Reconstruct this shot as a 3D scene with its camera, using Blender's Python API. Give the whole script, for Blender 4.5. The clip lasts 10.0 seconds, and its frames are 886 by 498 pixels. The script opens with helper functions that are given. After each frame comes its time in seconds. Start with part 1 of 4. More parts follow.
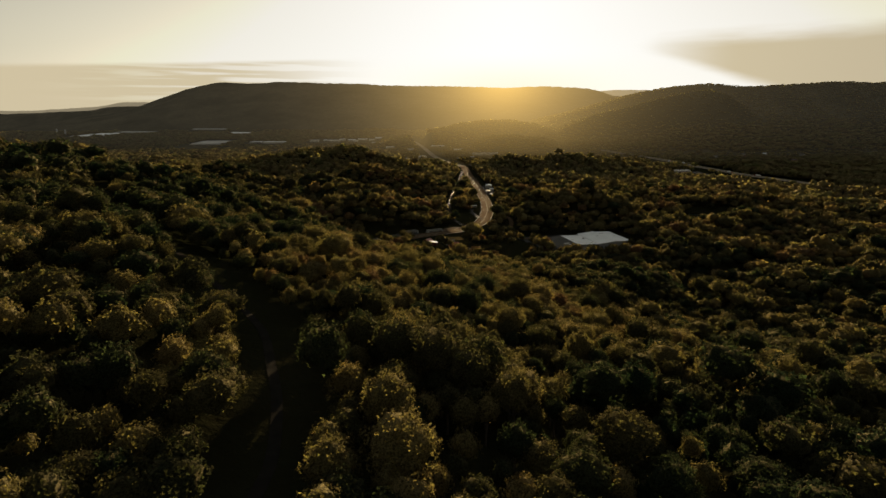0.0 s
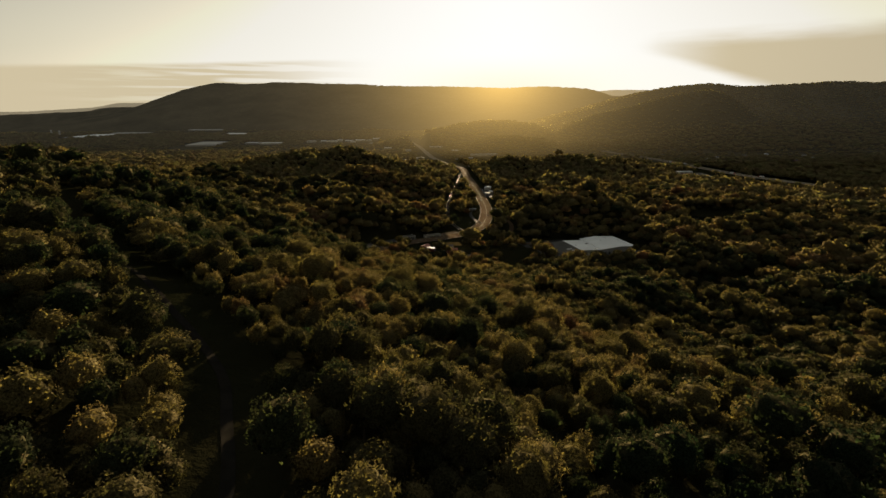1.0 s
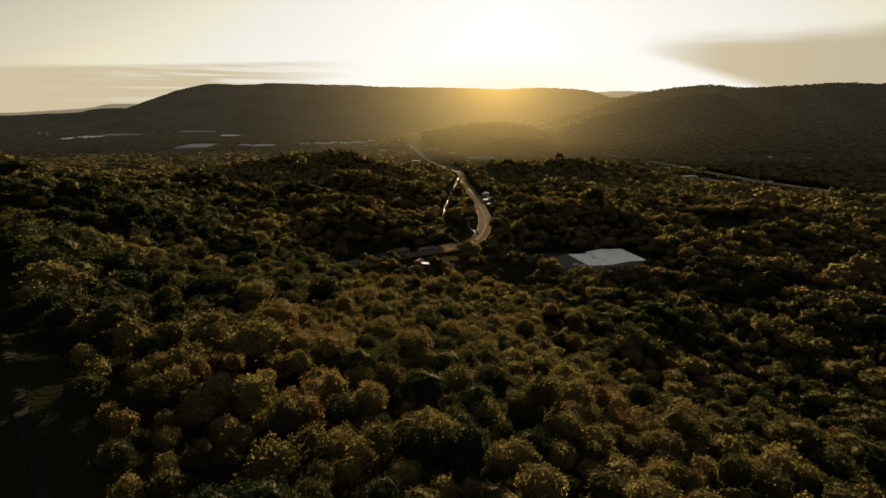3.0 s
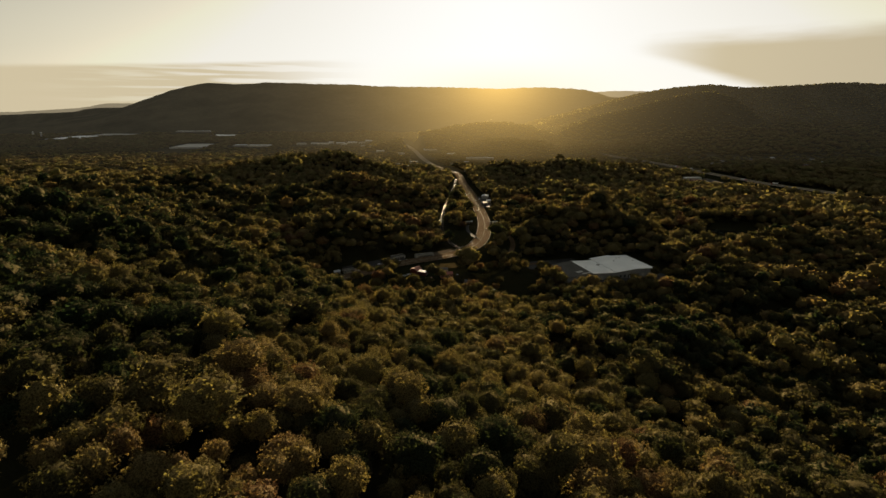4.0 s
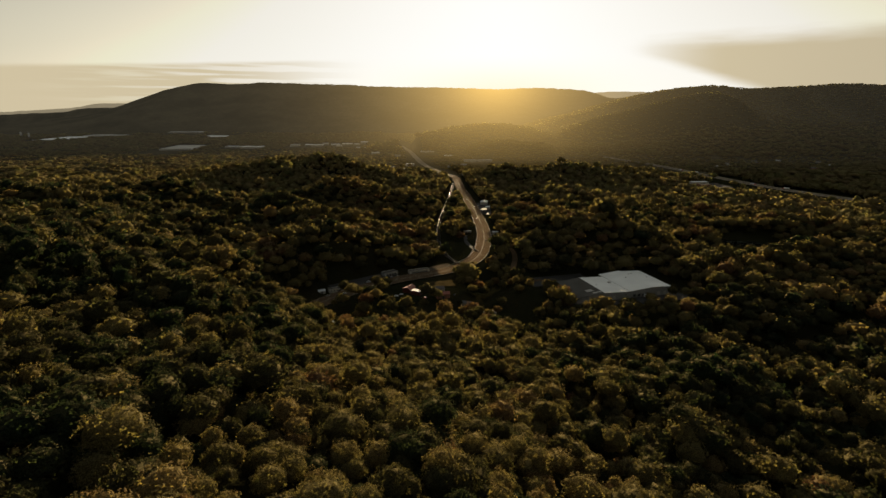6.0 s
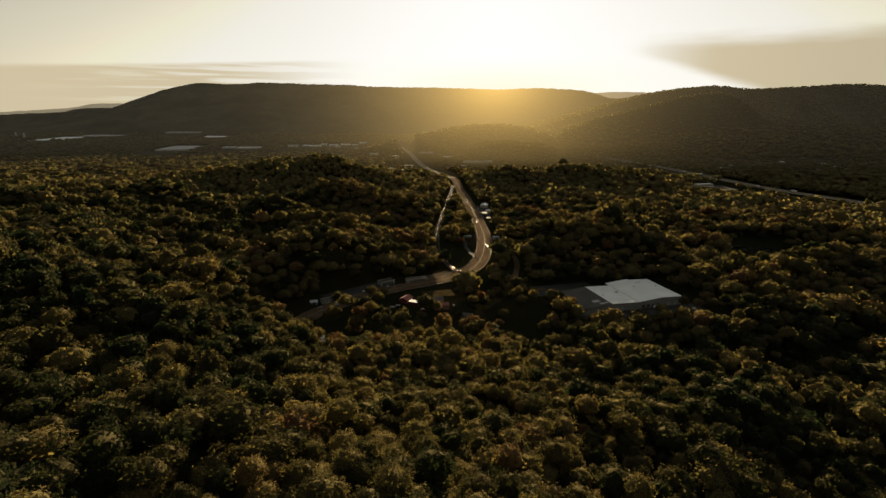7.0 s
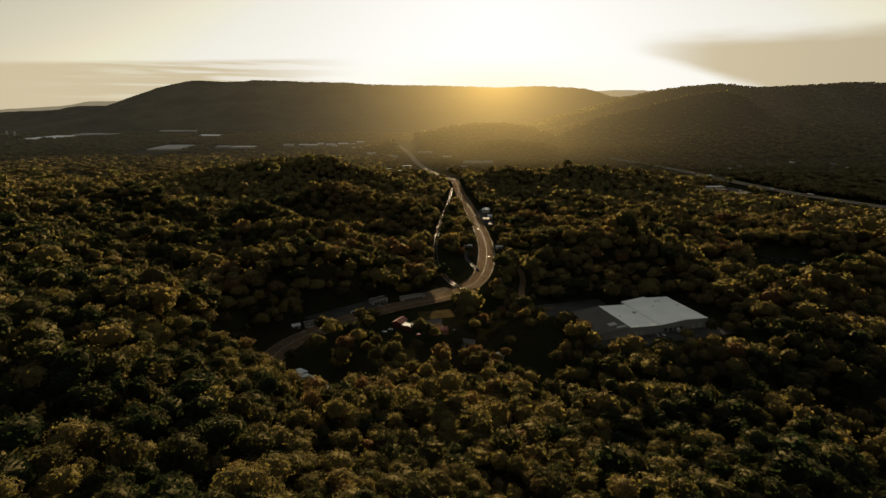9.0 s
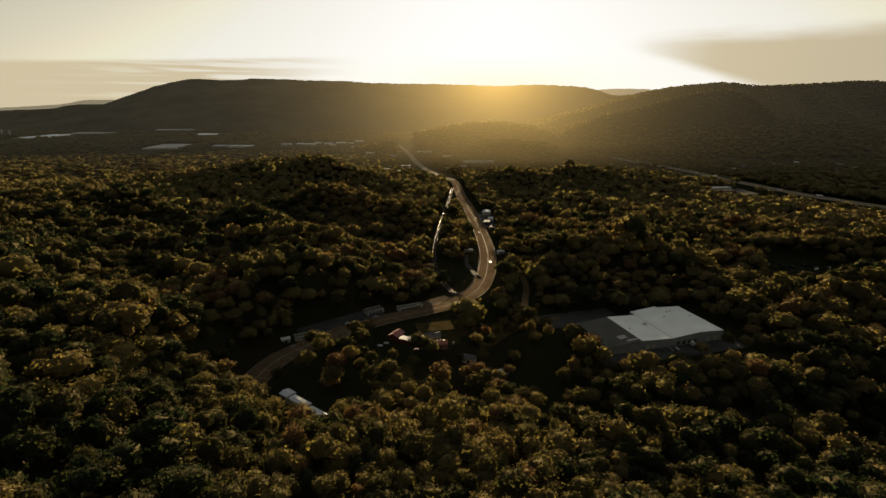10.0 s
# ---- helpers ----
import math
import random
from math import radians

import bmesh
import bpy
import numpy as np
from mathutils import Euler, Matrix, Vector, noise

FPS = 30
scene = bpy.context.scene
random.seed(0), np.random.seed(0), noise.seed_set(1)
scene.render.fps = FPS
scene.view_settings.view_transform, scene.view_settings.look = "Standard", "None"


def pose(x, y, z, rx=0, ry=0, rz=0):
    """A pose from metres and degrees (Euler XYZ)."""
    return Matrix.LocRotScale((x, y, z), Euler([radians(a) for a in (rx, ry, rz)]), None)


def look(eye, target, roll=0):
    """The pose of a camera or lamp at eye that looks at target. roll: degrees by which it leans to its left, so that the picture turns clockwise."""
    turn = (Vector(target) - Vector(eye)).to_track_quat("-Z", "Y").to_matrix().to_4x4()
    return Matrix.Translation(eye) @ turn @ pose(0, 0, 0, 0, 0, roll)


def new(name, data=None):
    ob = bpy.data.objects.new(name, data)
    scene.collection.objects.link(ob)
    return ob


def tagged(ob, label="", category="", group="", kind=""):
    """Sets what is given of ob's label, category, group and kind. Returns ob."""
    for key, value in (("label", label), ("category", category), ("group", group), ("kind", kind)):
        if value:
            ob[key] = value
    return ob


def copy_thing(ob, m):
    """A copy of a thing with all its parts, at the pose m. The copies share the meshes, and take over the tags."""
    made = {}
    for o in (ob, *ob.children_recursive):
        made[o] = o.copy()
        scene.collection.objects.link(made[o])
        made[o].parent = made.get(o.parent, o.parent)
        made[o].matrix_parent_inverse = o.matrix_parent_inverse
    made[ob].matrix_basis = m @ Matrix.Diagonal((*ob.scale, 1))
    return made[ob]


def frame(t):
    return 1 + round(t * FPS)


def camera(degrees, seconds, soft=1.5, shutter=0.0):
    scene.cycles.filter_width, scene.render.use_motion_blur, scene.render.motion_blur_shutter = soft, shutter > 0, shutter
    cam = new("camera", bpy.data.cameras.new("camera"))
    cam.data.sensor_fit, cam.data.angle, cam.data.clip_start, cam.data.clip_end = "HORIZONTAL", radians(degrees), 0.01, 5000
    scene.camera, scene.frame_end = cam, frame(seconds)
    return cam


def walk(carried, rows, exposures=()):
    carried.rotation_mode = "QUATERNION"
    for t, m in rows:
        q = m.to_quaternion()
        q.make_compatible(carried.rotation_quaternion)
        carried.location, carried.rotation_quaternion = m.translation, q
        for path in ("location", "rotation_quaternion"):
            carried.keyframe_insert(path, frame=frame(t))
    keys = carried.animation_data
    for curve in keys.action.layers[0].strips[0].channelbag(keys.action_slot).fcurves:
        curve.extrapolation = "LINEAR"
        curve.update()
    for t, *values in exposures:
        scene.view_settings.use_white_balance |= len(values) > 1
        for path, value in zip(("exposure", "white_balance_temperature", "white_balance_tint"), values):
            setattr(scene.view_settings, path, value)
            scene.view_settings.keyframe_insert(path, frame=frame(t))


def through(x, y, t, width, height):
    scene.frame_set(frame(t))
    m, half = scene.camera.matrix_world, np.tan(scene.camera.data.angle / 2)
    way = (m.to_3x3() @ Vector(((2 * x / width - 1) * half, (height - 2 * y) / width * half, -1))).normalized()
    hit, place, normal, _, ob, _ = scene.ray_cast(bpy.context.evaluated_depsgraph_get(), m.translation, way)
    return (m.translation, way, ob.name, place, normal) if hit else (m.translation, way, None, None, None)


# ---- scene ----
cam = camera(82.1, 10.0, soft=1.5)
METRES, EYE, TILT, LEAN, TURN = 300.0, 190.0, -15.5, 0.0, 0.0
ROWS = [
    (0.0, 0.0, 0.0, 0.0, 0.0, 0.0, -0.0),
    (0.5, 0.0013, 0.0422, 0.0133, -0.07, -0.04, 0.07),
    (1.0, 0.0026, 0.0873, 0.0273, -0.16, 0.02, 0.12),
    (1.5, 0.0043, 0.134, 0.0421, -0.25, 0.08, 0.15),
    (2.0, 0.0061, 0.1817, 0.0576, -0.33, 0.13, 0.2),
    (2.5, 0.0079, 0.2295, 0.0734, -0.42, 0.14, 0.19),
    (4.0, 0.0131, 0.3745, 0.1195, -0.68, 0.09, 0.17),
    (4.5, 0.0151, 0.4231, 0.1349, -0.76, 0.12, 0.17),
    (5.0, 0.0167, 0.4719, 0.1503, -0.83, 0.14, 0.15),
    (5.5, 0.0186, 0.5203, 0.1658, -0.92, 0.12, 0.17),
    (7.0, 0.0247, 0.666, 0.2089, -1.03, 0.16, 0.15),
    (7.5, 0.0266, 0.7139, 0.2241, -1.05, 0.11, 0.12),
    (8.0, 0.0279, 0.7626, 0.2384, -1.09, 0.1, 0.13),
    (8.5, 0.0301, 0.8106, 0.2531, -1.08, 0.06, 0.12),
    (9.0, 0.0322, 0.8582, 0.2681, -1.08, -0.05, 0.11),
    (9.5, 0.0336, 0.9065, 0.2821, -1.12, -0.13, 0.1),
    (10.0, 0.0352, 0.9544, 0.2961, -1.12, -0.19, 0.1),
]
walk(cam, [(t, pose(0, 0, EYE, TILT, LEAN, TURN) @ pose(METRES * x, METRES * y, METRES * z, 90 + pitch, roll, yaw)) for t, x, y, z, yaw, pitch, roll in ROWS])

# ---------------------------------------------------------------- sky and sun
SUN_AZ, SUN_EL = 7.2, 8.6          # degrees east of the flight line, degrees up
GLOW_EL = 9.6                      # middle of the bright haze above the sun
scene.view_settings.exposure = 1.70


def way_to(az, el):
    az, el = radians(az), radians(el)
    return Vector((math.sin(az) * math.cos(el), math.cos(az) * math.cos(el), math.sin(el)))


sun_way, glow_way = way_to(SUN_AZ, SUN_EL), way_to(SUN_AZ, GLOW_EL)


def node(tree, kind, **inputs):
    """A shader node, with inputs by name (spaces as underscores) or by in0, in1, ..."""
    n = tree.nodes.new("ShaderNode" + kind)
    for key, value in inputs.items():
        slot = n.inputs[int(key[2:])] if key[:2] == "in" and key[2:].isdigit() else n.inputs[key.replace("_", " ")]
        if isinstance(value, bpy.types.NodeSocket):
            tree.links.new(value, slot)
        else:
            slot.default_value = value
    return n


def maths(tree, op, a, b=0.0, clamp=False):
    n = tree.nodes.new("ShaderNodeMath")
    n.operation, n.use_clamp = op, clamp
    for slot, value in zip(n.inputs, (a, b)):
        if isinstance(value, bpy.types.NodeSocket):
            tree.links.new(value, slot)
        else:
            slot.default_value = value
    return n.outputs[0]


def mixed(tree, fac, a, b, blend="MIX"):
    n = tree.nodes.new("ShaderNodeMix")
    n.data_type, n.blend_type = "RGBA", blend
    for slot, value in zip((n.inputs[0], n.inputs[6], n.inputs[7]), (fac, a, b)):
        if isinstance(value, bpy.types.NodeSocket):
            tree.links.new(value, slot)
        else:
            slot.default_value = value
    return n.outputs[2]


def ramp(tree, fac, *stops):
    n = tree.nodes.new("ShaderNodeValToRGB")
    tree.links.new(fac, n.inputs[0])
    while len(n.color_ramp.elements) < len(stops):
        n.color_ramp.elements.new(0.5)
    for e, (at, colour) in zip(n.color_ramp.elements, stops):
        e.position, e.color = at, (*colour, 1) if len(colour) == 3 else colour
    return n.outputs[0]


def smooth(tree, value, low, high):
    n = tree.nodes.new("ShaderNodeMapRange")
    n.interpolation_type = "SMOOTHSTEP"
    tree.links.new(value, n.inputs[0])
    n.inputs[1].default_value, n.inputs[2].default_value = low, high
    return n.outputs[0]


world = bpy.data.worlds.new("evening_sky")
scene.world = world
world.use_nodes = True
wt = world.node_tree
wt.nodes.clear()
way = wt.nodes.new("ShaderNodeTexCoord").outputs["Generated"]
sky = wt.nodes.new("ShaderNodeTexSky")
sky.sky_type, sky.sun_disc = "NISHITA", False
sky.sun_elevation, sky.sun_rotation = radians(SUN_EL), radians(SUN_AZ)
sky.air_density, sky.dust_density, sky.ozone_density = 1.0, 1.2, 1.0
parts = node(wt, "SeparateXYZ", Vector=way).outputs
az = maths(wt, "ARCTAN2", parts[0], parts[1])
el = maths(wt, "ARCSINE", parts[2])
# the bright haze that surrounds a low sun
dot = wt.nodes.new("ShaderNodeVectorMath")
dot.operation = "DOT_PRODUCT"
wt.links.new(way, dot.inputs[0])
dot.inputs[1].default_value = glow_way
near_sun = maths(wt, "MAXIMUM", dot.outputs["Value"], 0.0)
aureole = maths(wt, "POWER", near_sun, 34.0)
core = maths(wt, "POWER", near_sun, 260.0)
lying = maths(wt, "POWER", 2.718, maths(wt, "MULTIPLY", maths(wt, "MULTIPLY", el, el), -9.0))       # haze lies low
broad = maths(wt, "MULTIPLY", maths(wt, "POWER", near_sun, 1.5), lying)
low_gold = maths(wt, "MULTIPLY", maths(wt, "SUBTRACT", 1.0, smooth(wt, el, 0.02, 0.10)), maths(wt, "POWER", near_sun, 45.0))
pale = node(wt, "HueSaturation", Saturation=0.3, Color=sky.outputs[0])
base = mixed(wt, 1.0, pale.outputs[0], (0.072, 0.066, 0.052, 1), "MULTIPLY")
glow = mixed(wt, 1.0, mixed(wt, 1.0, aureole, (0.20, 0.175, 0.11, 1), "MULTIPLY"), mixed(wt, 1.0, core, (0.9, 0.65, 0.3, 1), "MULTIPLY"), "ADD")
glow = mixed(wt, 1.0, glow, mixed(wt, 1.0, broad, mixed(wt, low_gold, (0.43, 0.395, 0.325, 1), (0.70, 0.52, 0.24, 1)), "MULTIPLY"), "ADD")
clear = mixed(wt, 1.0, base, glow, "ADD")
# near the sun the haze evens out towards one pale white
def over(tree, op, a, b):
    n = tree.nodes.new("ShaderNodeVectorMath")
    n.operation = op
    for slot, value in zip(n.inputs, (a, b)):
        if isinstance(value, bpy.types.NodeSocket):
            tree.links.new(value, slot)
        else:
            slot.default_value = value
    return n.outputs[0]


clear = over(wt, "MINIMUM", clear, over(wt, "DIVIDE", clear, over(wt, "ADD", clear, (0.255, 0.27, 0.30))))
# cloud bank to the right of the sun, thin streaks of cloud low to the left
stretch = node(wt, "CombineXYZ", X=maths(wt, "MULTIPLY", az, 5.0), Y=maths(wt, "MULTIPLY", el, 38.0), Z=0.0).outputs[0]
streak = node(wt, "TexNoise", Vector=node(wt, "CombineXYZ", X=maths(wt, "MULTIPLY", az, 5.0), Y=maths(wt, "MULTIPLY", el, 110.0), Z=3.0).outputs[0], Scale=1.0, Detail=3.0, Roughness=0.5).outputs[0]
wisp = node(wt, "TexNoise", Vector=stretch, Scale=1.6, Detail=3.0, Roughness=0.5).outputs[0]
wob = maths(wt, "MULTIPLY", maths(wt, "SUBTRACT", wisp, 0.5), 0.022)
# the bank's lower and upper edges run together in a point near the sun
s_bank = maths(wt, "SUBTRACT", az, 0.335)
top = maths(wt, "ADD", maths(wt, "MINIMUM", maths(wt, "MULTIPLY", s_bank, 0.35), 0.016), 0.096)
low = maths(wt, "SUBTRACT", 0.098, maths(wt, "MULTIPLY", s_bank, 0.32))
low = maths(wt, "MAXIMUM", low, -0.2)
inside = maths(wt, "MULTIPLY", smooth(wt, maths(wt, "SUBTRACT", maths(wt, "ADD", top, wob), el), -0.016, 0.018),
               smooth(wt, maths(wt, "SUBTRACT", el, maths(wt, "ADD", low, maths(wt, "MULTIPLY", wob, 0.4))), -0.006, 0.016))
bank = maths(wt, "MULTIPLY", inside, smooth(wt, s_bank, -0.03, 0.17), clamp=True)
left = smooth(wt, maths(wt, "MULTIPLY", az, -1.0), 0.10, 0.42)
edge = maths(wt, "ADD", maths(wt, "MULTIPLY", az, 0.05), 0.0955)
band = maths(wt, "MULTIPLY", smooth(wt, maths(wt, "SUBTRACT", maths(wt, "ADD", edge, maths(wt, "MULTIPLY", wob, 0.2)), el), -0.003, 0.006), left)
band = maths(wt, "MULTIPLY", band, maths(wt, "SUBTRACT", 1.0, maths(wt, "MULTIPLY", maths(wt, "MULTIPLY", smooth(wt, streak, 0.46, 0.62), smooth(wt, az, -0.70, -0.38)), 0.6)))
cloud = maths(wt, "MAXIMUM", bank, band, clamp=True)
shade = mixed(wt, smooth(wt, az, 0.40, 0.75), (0.58, 0.495, 0.33, 1), (0.51, 0.435, 0.295, 1))
clear = mixed(wt, low_gold, clear, (0.97, 0.86, 0.56, 1))
toned = mixed(wt, cloud, clear, shade)
# pale blue sky high overhead
toned = over(wt, "ADD", toned, over(wt, "MULTIPLY", smooth(wt, el, 0.46, 1.0), (0.105, 0.118, 0.125)))
node(wt, "OutputWorld", Surface=node(wt, "Background", Color=toned, Strength=0.336).outputs[0])

sun_lamp = bpy.data.lights.new("sun", "SUN")
sun_lamp.energy, sun_lamp.angle, sun_lamp.color = 4.7, radians(0.6), (1.0, 0.77, 0.44)
sun = new("sun", sun_lamp)
sun.matrix_world = look((0, 0, 900), Vector((0, 0, 900)) - sun_way)


# ---------------------------------------------------------------- materials
def material(name):
    m = bpy.data.materials.new(name)
    m.use_nodes = True
    m.node_tree.nodes.clear()
    return m, m.node_tree


def finish(tree, shader):
    node(tree, "OutputMaterial", Surface=shader)


def relief(tree, height, strength, distance):
    return node(tree, "Bump", Strength=strength, Distance=distance, Height=height).outputs[0]


def painted_haze(t, at, veil=(0.0060, 0.0054, 0.0042)):
    """Evening haze painted as emission on far surfaces: it glows towards the sun and thickens with distance."""
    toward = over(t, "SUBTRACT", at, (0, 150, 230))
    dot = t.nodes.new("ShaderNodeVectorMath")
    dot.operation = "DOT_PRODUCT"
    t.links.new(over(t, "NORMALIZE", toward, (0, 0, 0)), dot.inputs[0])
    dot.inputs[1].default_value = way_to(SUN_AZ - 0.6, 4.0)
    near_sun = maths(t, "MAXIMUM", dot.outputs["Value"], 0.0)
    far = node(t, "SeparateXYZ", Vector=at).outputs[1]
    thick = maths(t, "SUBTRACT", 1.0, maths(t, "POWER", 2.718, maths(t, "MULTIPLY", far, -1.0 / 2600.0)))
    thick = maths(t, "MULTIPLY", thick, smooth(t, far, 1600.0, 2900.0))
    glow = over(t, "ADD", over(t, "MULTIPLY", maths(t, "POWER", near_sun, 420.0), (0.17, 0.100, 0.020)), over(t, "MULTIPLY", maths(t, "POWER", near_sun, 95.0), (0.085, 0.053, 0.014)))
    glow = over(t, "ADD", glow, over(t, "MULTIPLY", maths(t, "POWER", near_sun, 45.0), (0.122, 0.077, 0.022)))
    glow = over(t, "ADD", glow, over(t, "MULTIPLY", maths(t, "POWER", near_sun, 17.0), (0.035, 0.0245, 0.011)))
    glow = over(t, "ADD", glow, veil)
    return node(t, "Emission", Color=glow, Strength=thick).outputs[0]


def plain(name, colour, rough=0.7, metal=0.0, scale=0.4, vary=0.25, fine=6.0, bump=0.02, gloss=0.4, far=False):
    """Colour with stains at a large scale, grain at a small one and a little relief."""
    m, t = material(name)
    at = t.nodes.new("ShaderNodeNewGeometry").outputs["Position"]
    big = node(t, "TexNoise", Vector=at, Scale=scale, Detail=4.0).outputs[0]
    small = node(t, "TexNoise", Vector=at, Scale=fine, Detail=3.0).outputs[0]
    dark = [c * (1 - vary) for c in colour]
    lite = [min(1, c * (1 + vary * 0.6)) for c in colour]
    col = mixed(t, maths(t, "MULTIPLY", small, 0.35), ramp(t, big, (0.3, dark), (0.7, lite)), (*dark, 1))
    b = node(t, "BsdfPrincipled", Base_Color=col, Roughness=rough, Metallic=metal, Specular_IOR_Level=gloss, Normal=relief(t, small, 0.4, bump))
    # far: haze is painted on as emission, from the town outwards
    finish(t, node(t, "AddShader", in0=b.outputs[0], in1=painted_haze(t, at)).outputs[0] if far else b.outputs[0])
    return m


def foliage(name, per_object, stops, through=0.45, wax_gloss=0.07, far=False):
    """Leaves that let light through; the tint runs from tree to tree."""
    m, t = material(name)
    if per_object:
        tint = maths(t, "ADD", 0.22, maths(t, "MULTIPLY", t.nodes.new("ShaderNodeObjectInfo").outputs["Random"], 0.55))
        leaf = t.nodes.new("ShaderNodeNewGeometry").outputs["Random Per Island"]
    else:
        a = t.nodes.new("ShaderNodeAttribute")
        a.attribute_name = "tint"
        tint = a.outputs["Fac"]
        leaf = t.nodes.new("ShaderNodeNewGeometry").outputs["Random Per Island"]
    tint = maths(t, "ADD", tint, maths(t, "MULTIPLY", maths(t, "SUBTRACT", leaf, 0.5), 0.08), clamp=True)
    col = ramp(t, tint, *stops)
    # single leaves, and the shade in the gaps between them painted as dark colour, finer than a spray
    at = t.nodes.new("ShaderNodeNewGeometry").outputs["Position"]
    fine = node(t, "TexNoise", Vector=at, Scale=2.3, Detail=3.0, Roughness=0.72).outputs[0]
    gap_shade = ramp(t, fine, (0.39, (0.32, 0.32, 0.32)), (0.60, (1.3, 1.3, 1.3)))
    col = mixed(t, 1.0, col, gap_shade, "MULTIPLY")
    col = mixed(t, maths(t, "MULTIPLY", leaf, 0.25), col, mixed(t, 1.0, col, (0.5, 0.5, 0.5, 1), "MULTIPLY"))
    # sprays of leaves shade as the rounded clump that they make up
    clump = t.nodes.new("ShaderNodeAttribute")
    clump.attribute_name = "clump"
    turned = t.nodes.new("ShaderNodeVectorTransform")
    turned.vector_type, turned.convert_from, turned.convert_to = "NORMAL", "OBJECT", "WORLD"
    t.links.new(clump.outputs["Vector"], turned.inputs[0])
    bent = node(t, "Bump", Strength=1.0, Distance=0.18, Height=fine, Normal=turned.outputs[0]).outputs[0]
    d = node(t, "BsdfDiffuse", Color=col, Roughness=0.8, Normal=bent)
    warm = mixed(t, 1.0, col, (1.5, 1.5, 0.85, 1), "MULTIPLY")
    tr = node(t, "BsdfTranslucent", Color=warm, Normal=bent)
    mix = node(t, "MixShader", Fac=through, in1=d.outputs[0], in2=tr.outputs[0])
    # waxy leaves shine where light glances off them
    glance = t.nodes.new("ShaderNodeFresnel")
    glance.inputs["IOR"].default_value = 1.42
    t.links.new(turned.outputs[0], glance.inputs["Normal"])
    wax = node(t, "BsdfGlossy", Color=mixed(t, 0.5, col, (0.80, 0.66, 0.36, 1)), Roughness=0.75, Normal=bent)
    leaves = node(t, "MixShader", Fac=maths(t, "MULTIPLY", glance.outputs[0], wax_gloss), in1=mix.outputs[0], in2=wax.outputs[0]).outputs[0]
    # far leaves also emit a painted haze glow
    finish(t, node(t, "AddShader", in0=leaves, in1=painted_haze(t, at)).outputs[0] if far else leaves)
    return m


# dark green to bright gold; by place, this also carries painted brightness
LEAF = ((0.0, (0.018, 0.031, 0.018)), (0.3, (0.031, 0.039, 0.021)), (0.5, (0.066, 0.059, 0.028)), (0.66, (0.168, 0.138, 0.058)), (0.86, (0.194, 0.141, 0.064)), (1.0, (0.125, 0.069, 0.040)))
# lighter copy of the leaf colours, lifting far woods as haze would
HAZE_PALE = ((0.0, (0.125, 0.135, 0.058)), (0.4, (0.19, 0.170, 0.075)), (0.7, (0.21, 0.168, 0.078)), (1.0, (0.17, 0.124, 0.066)))
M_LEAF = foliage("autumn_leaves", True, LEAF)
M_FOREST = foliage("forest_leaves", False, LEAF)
M_HAZE_PALE = foliage("haze_paled_leaves", False, HAZE_PALE, 0.45)
M_FAR_LEAF = foliage("hazed_far_leaves", False, HAZE_PALE, 0.45, far=True)
M_BARK = plain("bark", (0.09, 0.07, 0.05), 0.9, scale=1.5, vary=0.4)
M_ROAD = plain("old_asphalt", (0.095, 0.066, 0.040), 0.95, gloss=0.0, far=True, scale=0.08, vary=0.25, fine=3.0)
# paler copy of the road colour, in place of low sun glancing off it
M_PALE_ROAD = plain("sheen_paled_road", (0.24, 0.20, 0.15), 0.9, gloss=0.0, scale=0.05, vary=0.2, fine=1.0, far=True)
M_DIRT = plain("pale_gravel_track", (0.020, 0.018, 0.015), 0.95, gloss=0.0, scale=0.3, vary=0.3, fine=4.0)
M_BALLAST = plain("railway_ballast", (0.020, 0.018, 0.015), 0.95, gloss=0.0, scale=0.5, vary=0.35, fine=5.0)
M_LOT = plain("asphalt_lot", (0.05, 0.048, 0.045), 0.85, gloss=0.05, scale=0.06, vary=0.3, fine=2.0)
M_LINE = plain("road_paint", (0.26, 0.24, 0.19), 0.8, gloss=0.1, scale=0.8, vary=0.2, far=True)
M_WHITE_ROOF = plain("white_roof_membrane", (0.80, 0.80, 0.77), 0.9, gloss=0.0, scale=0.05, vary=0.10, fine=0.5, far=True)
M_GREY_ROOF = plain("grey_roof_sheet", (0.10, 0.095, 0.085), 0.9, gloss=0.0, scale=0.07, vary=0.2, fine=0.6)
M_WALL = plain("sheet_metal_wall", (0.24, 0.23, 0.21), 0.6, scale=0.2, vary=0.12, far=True)


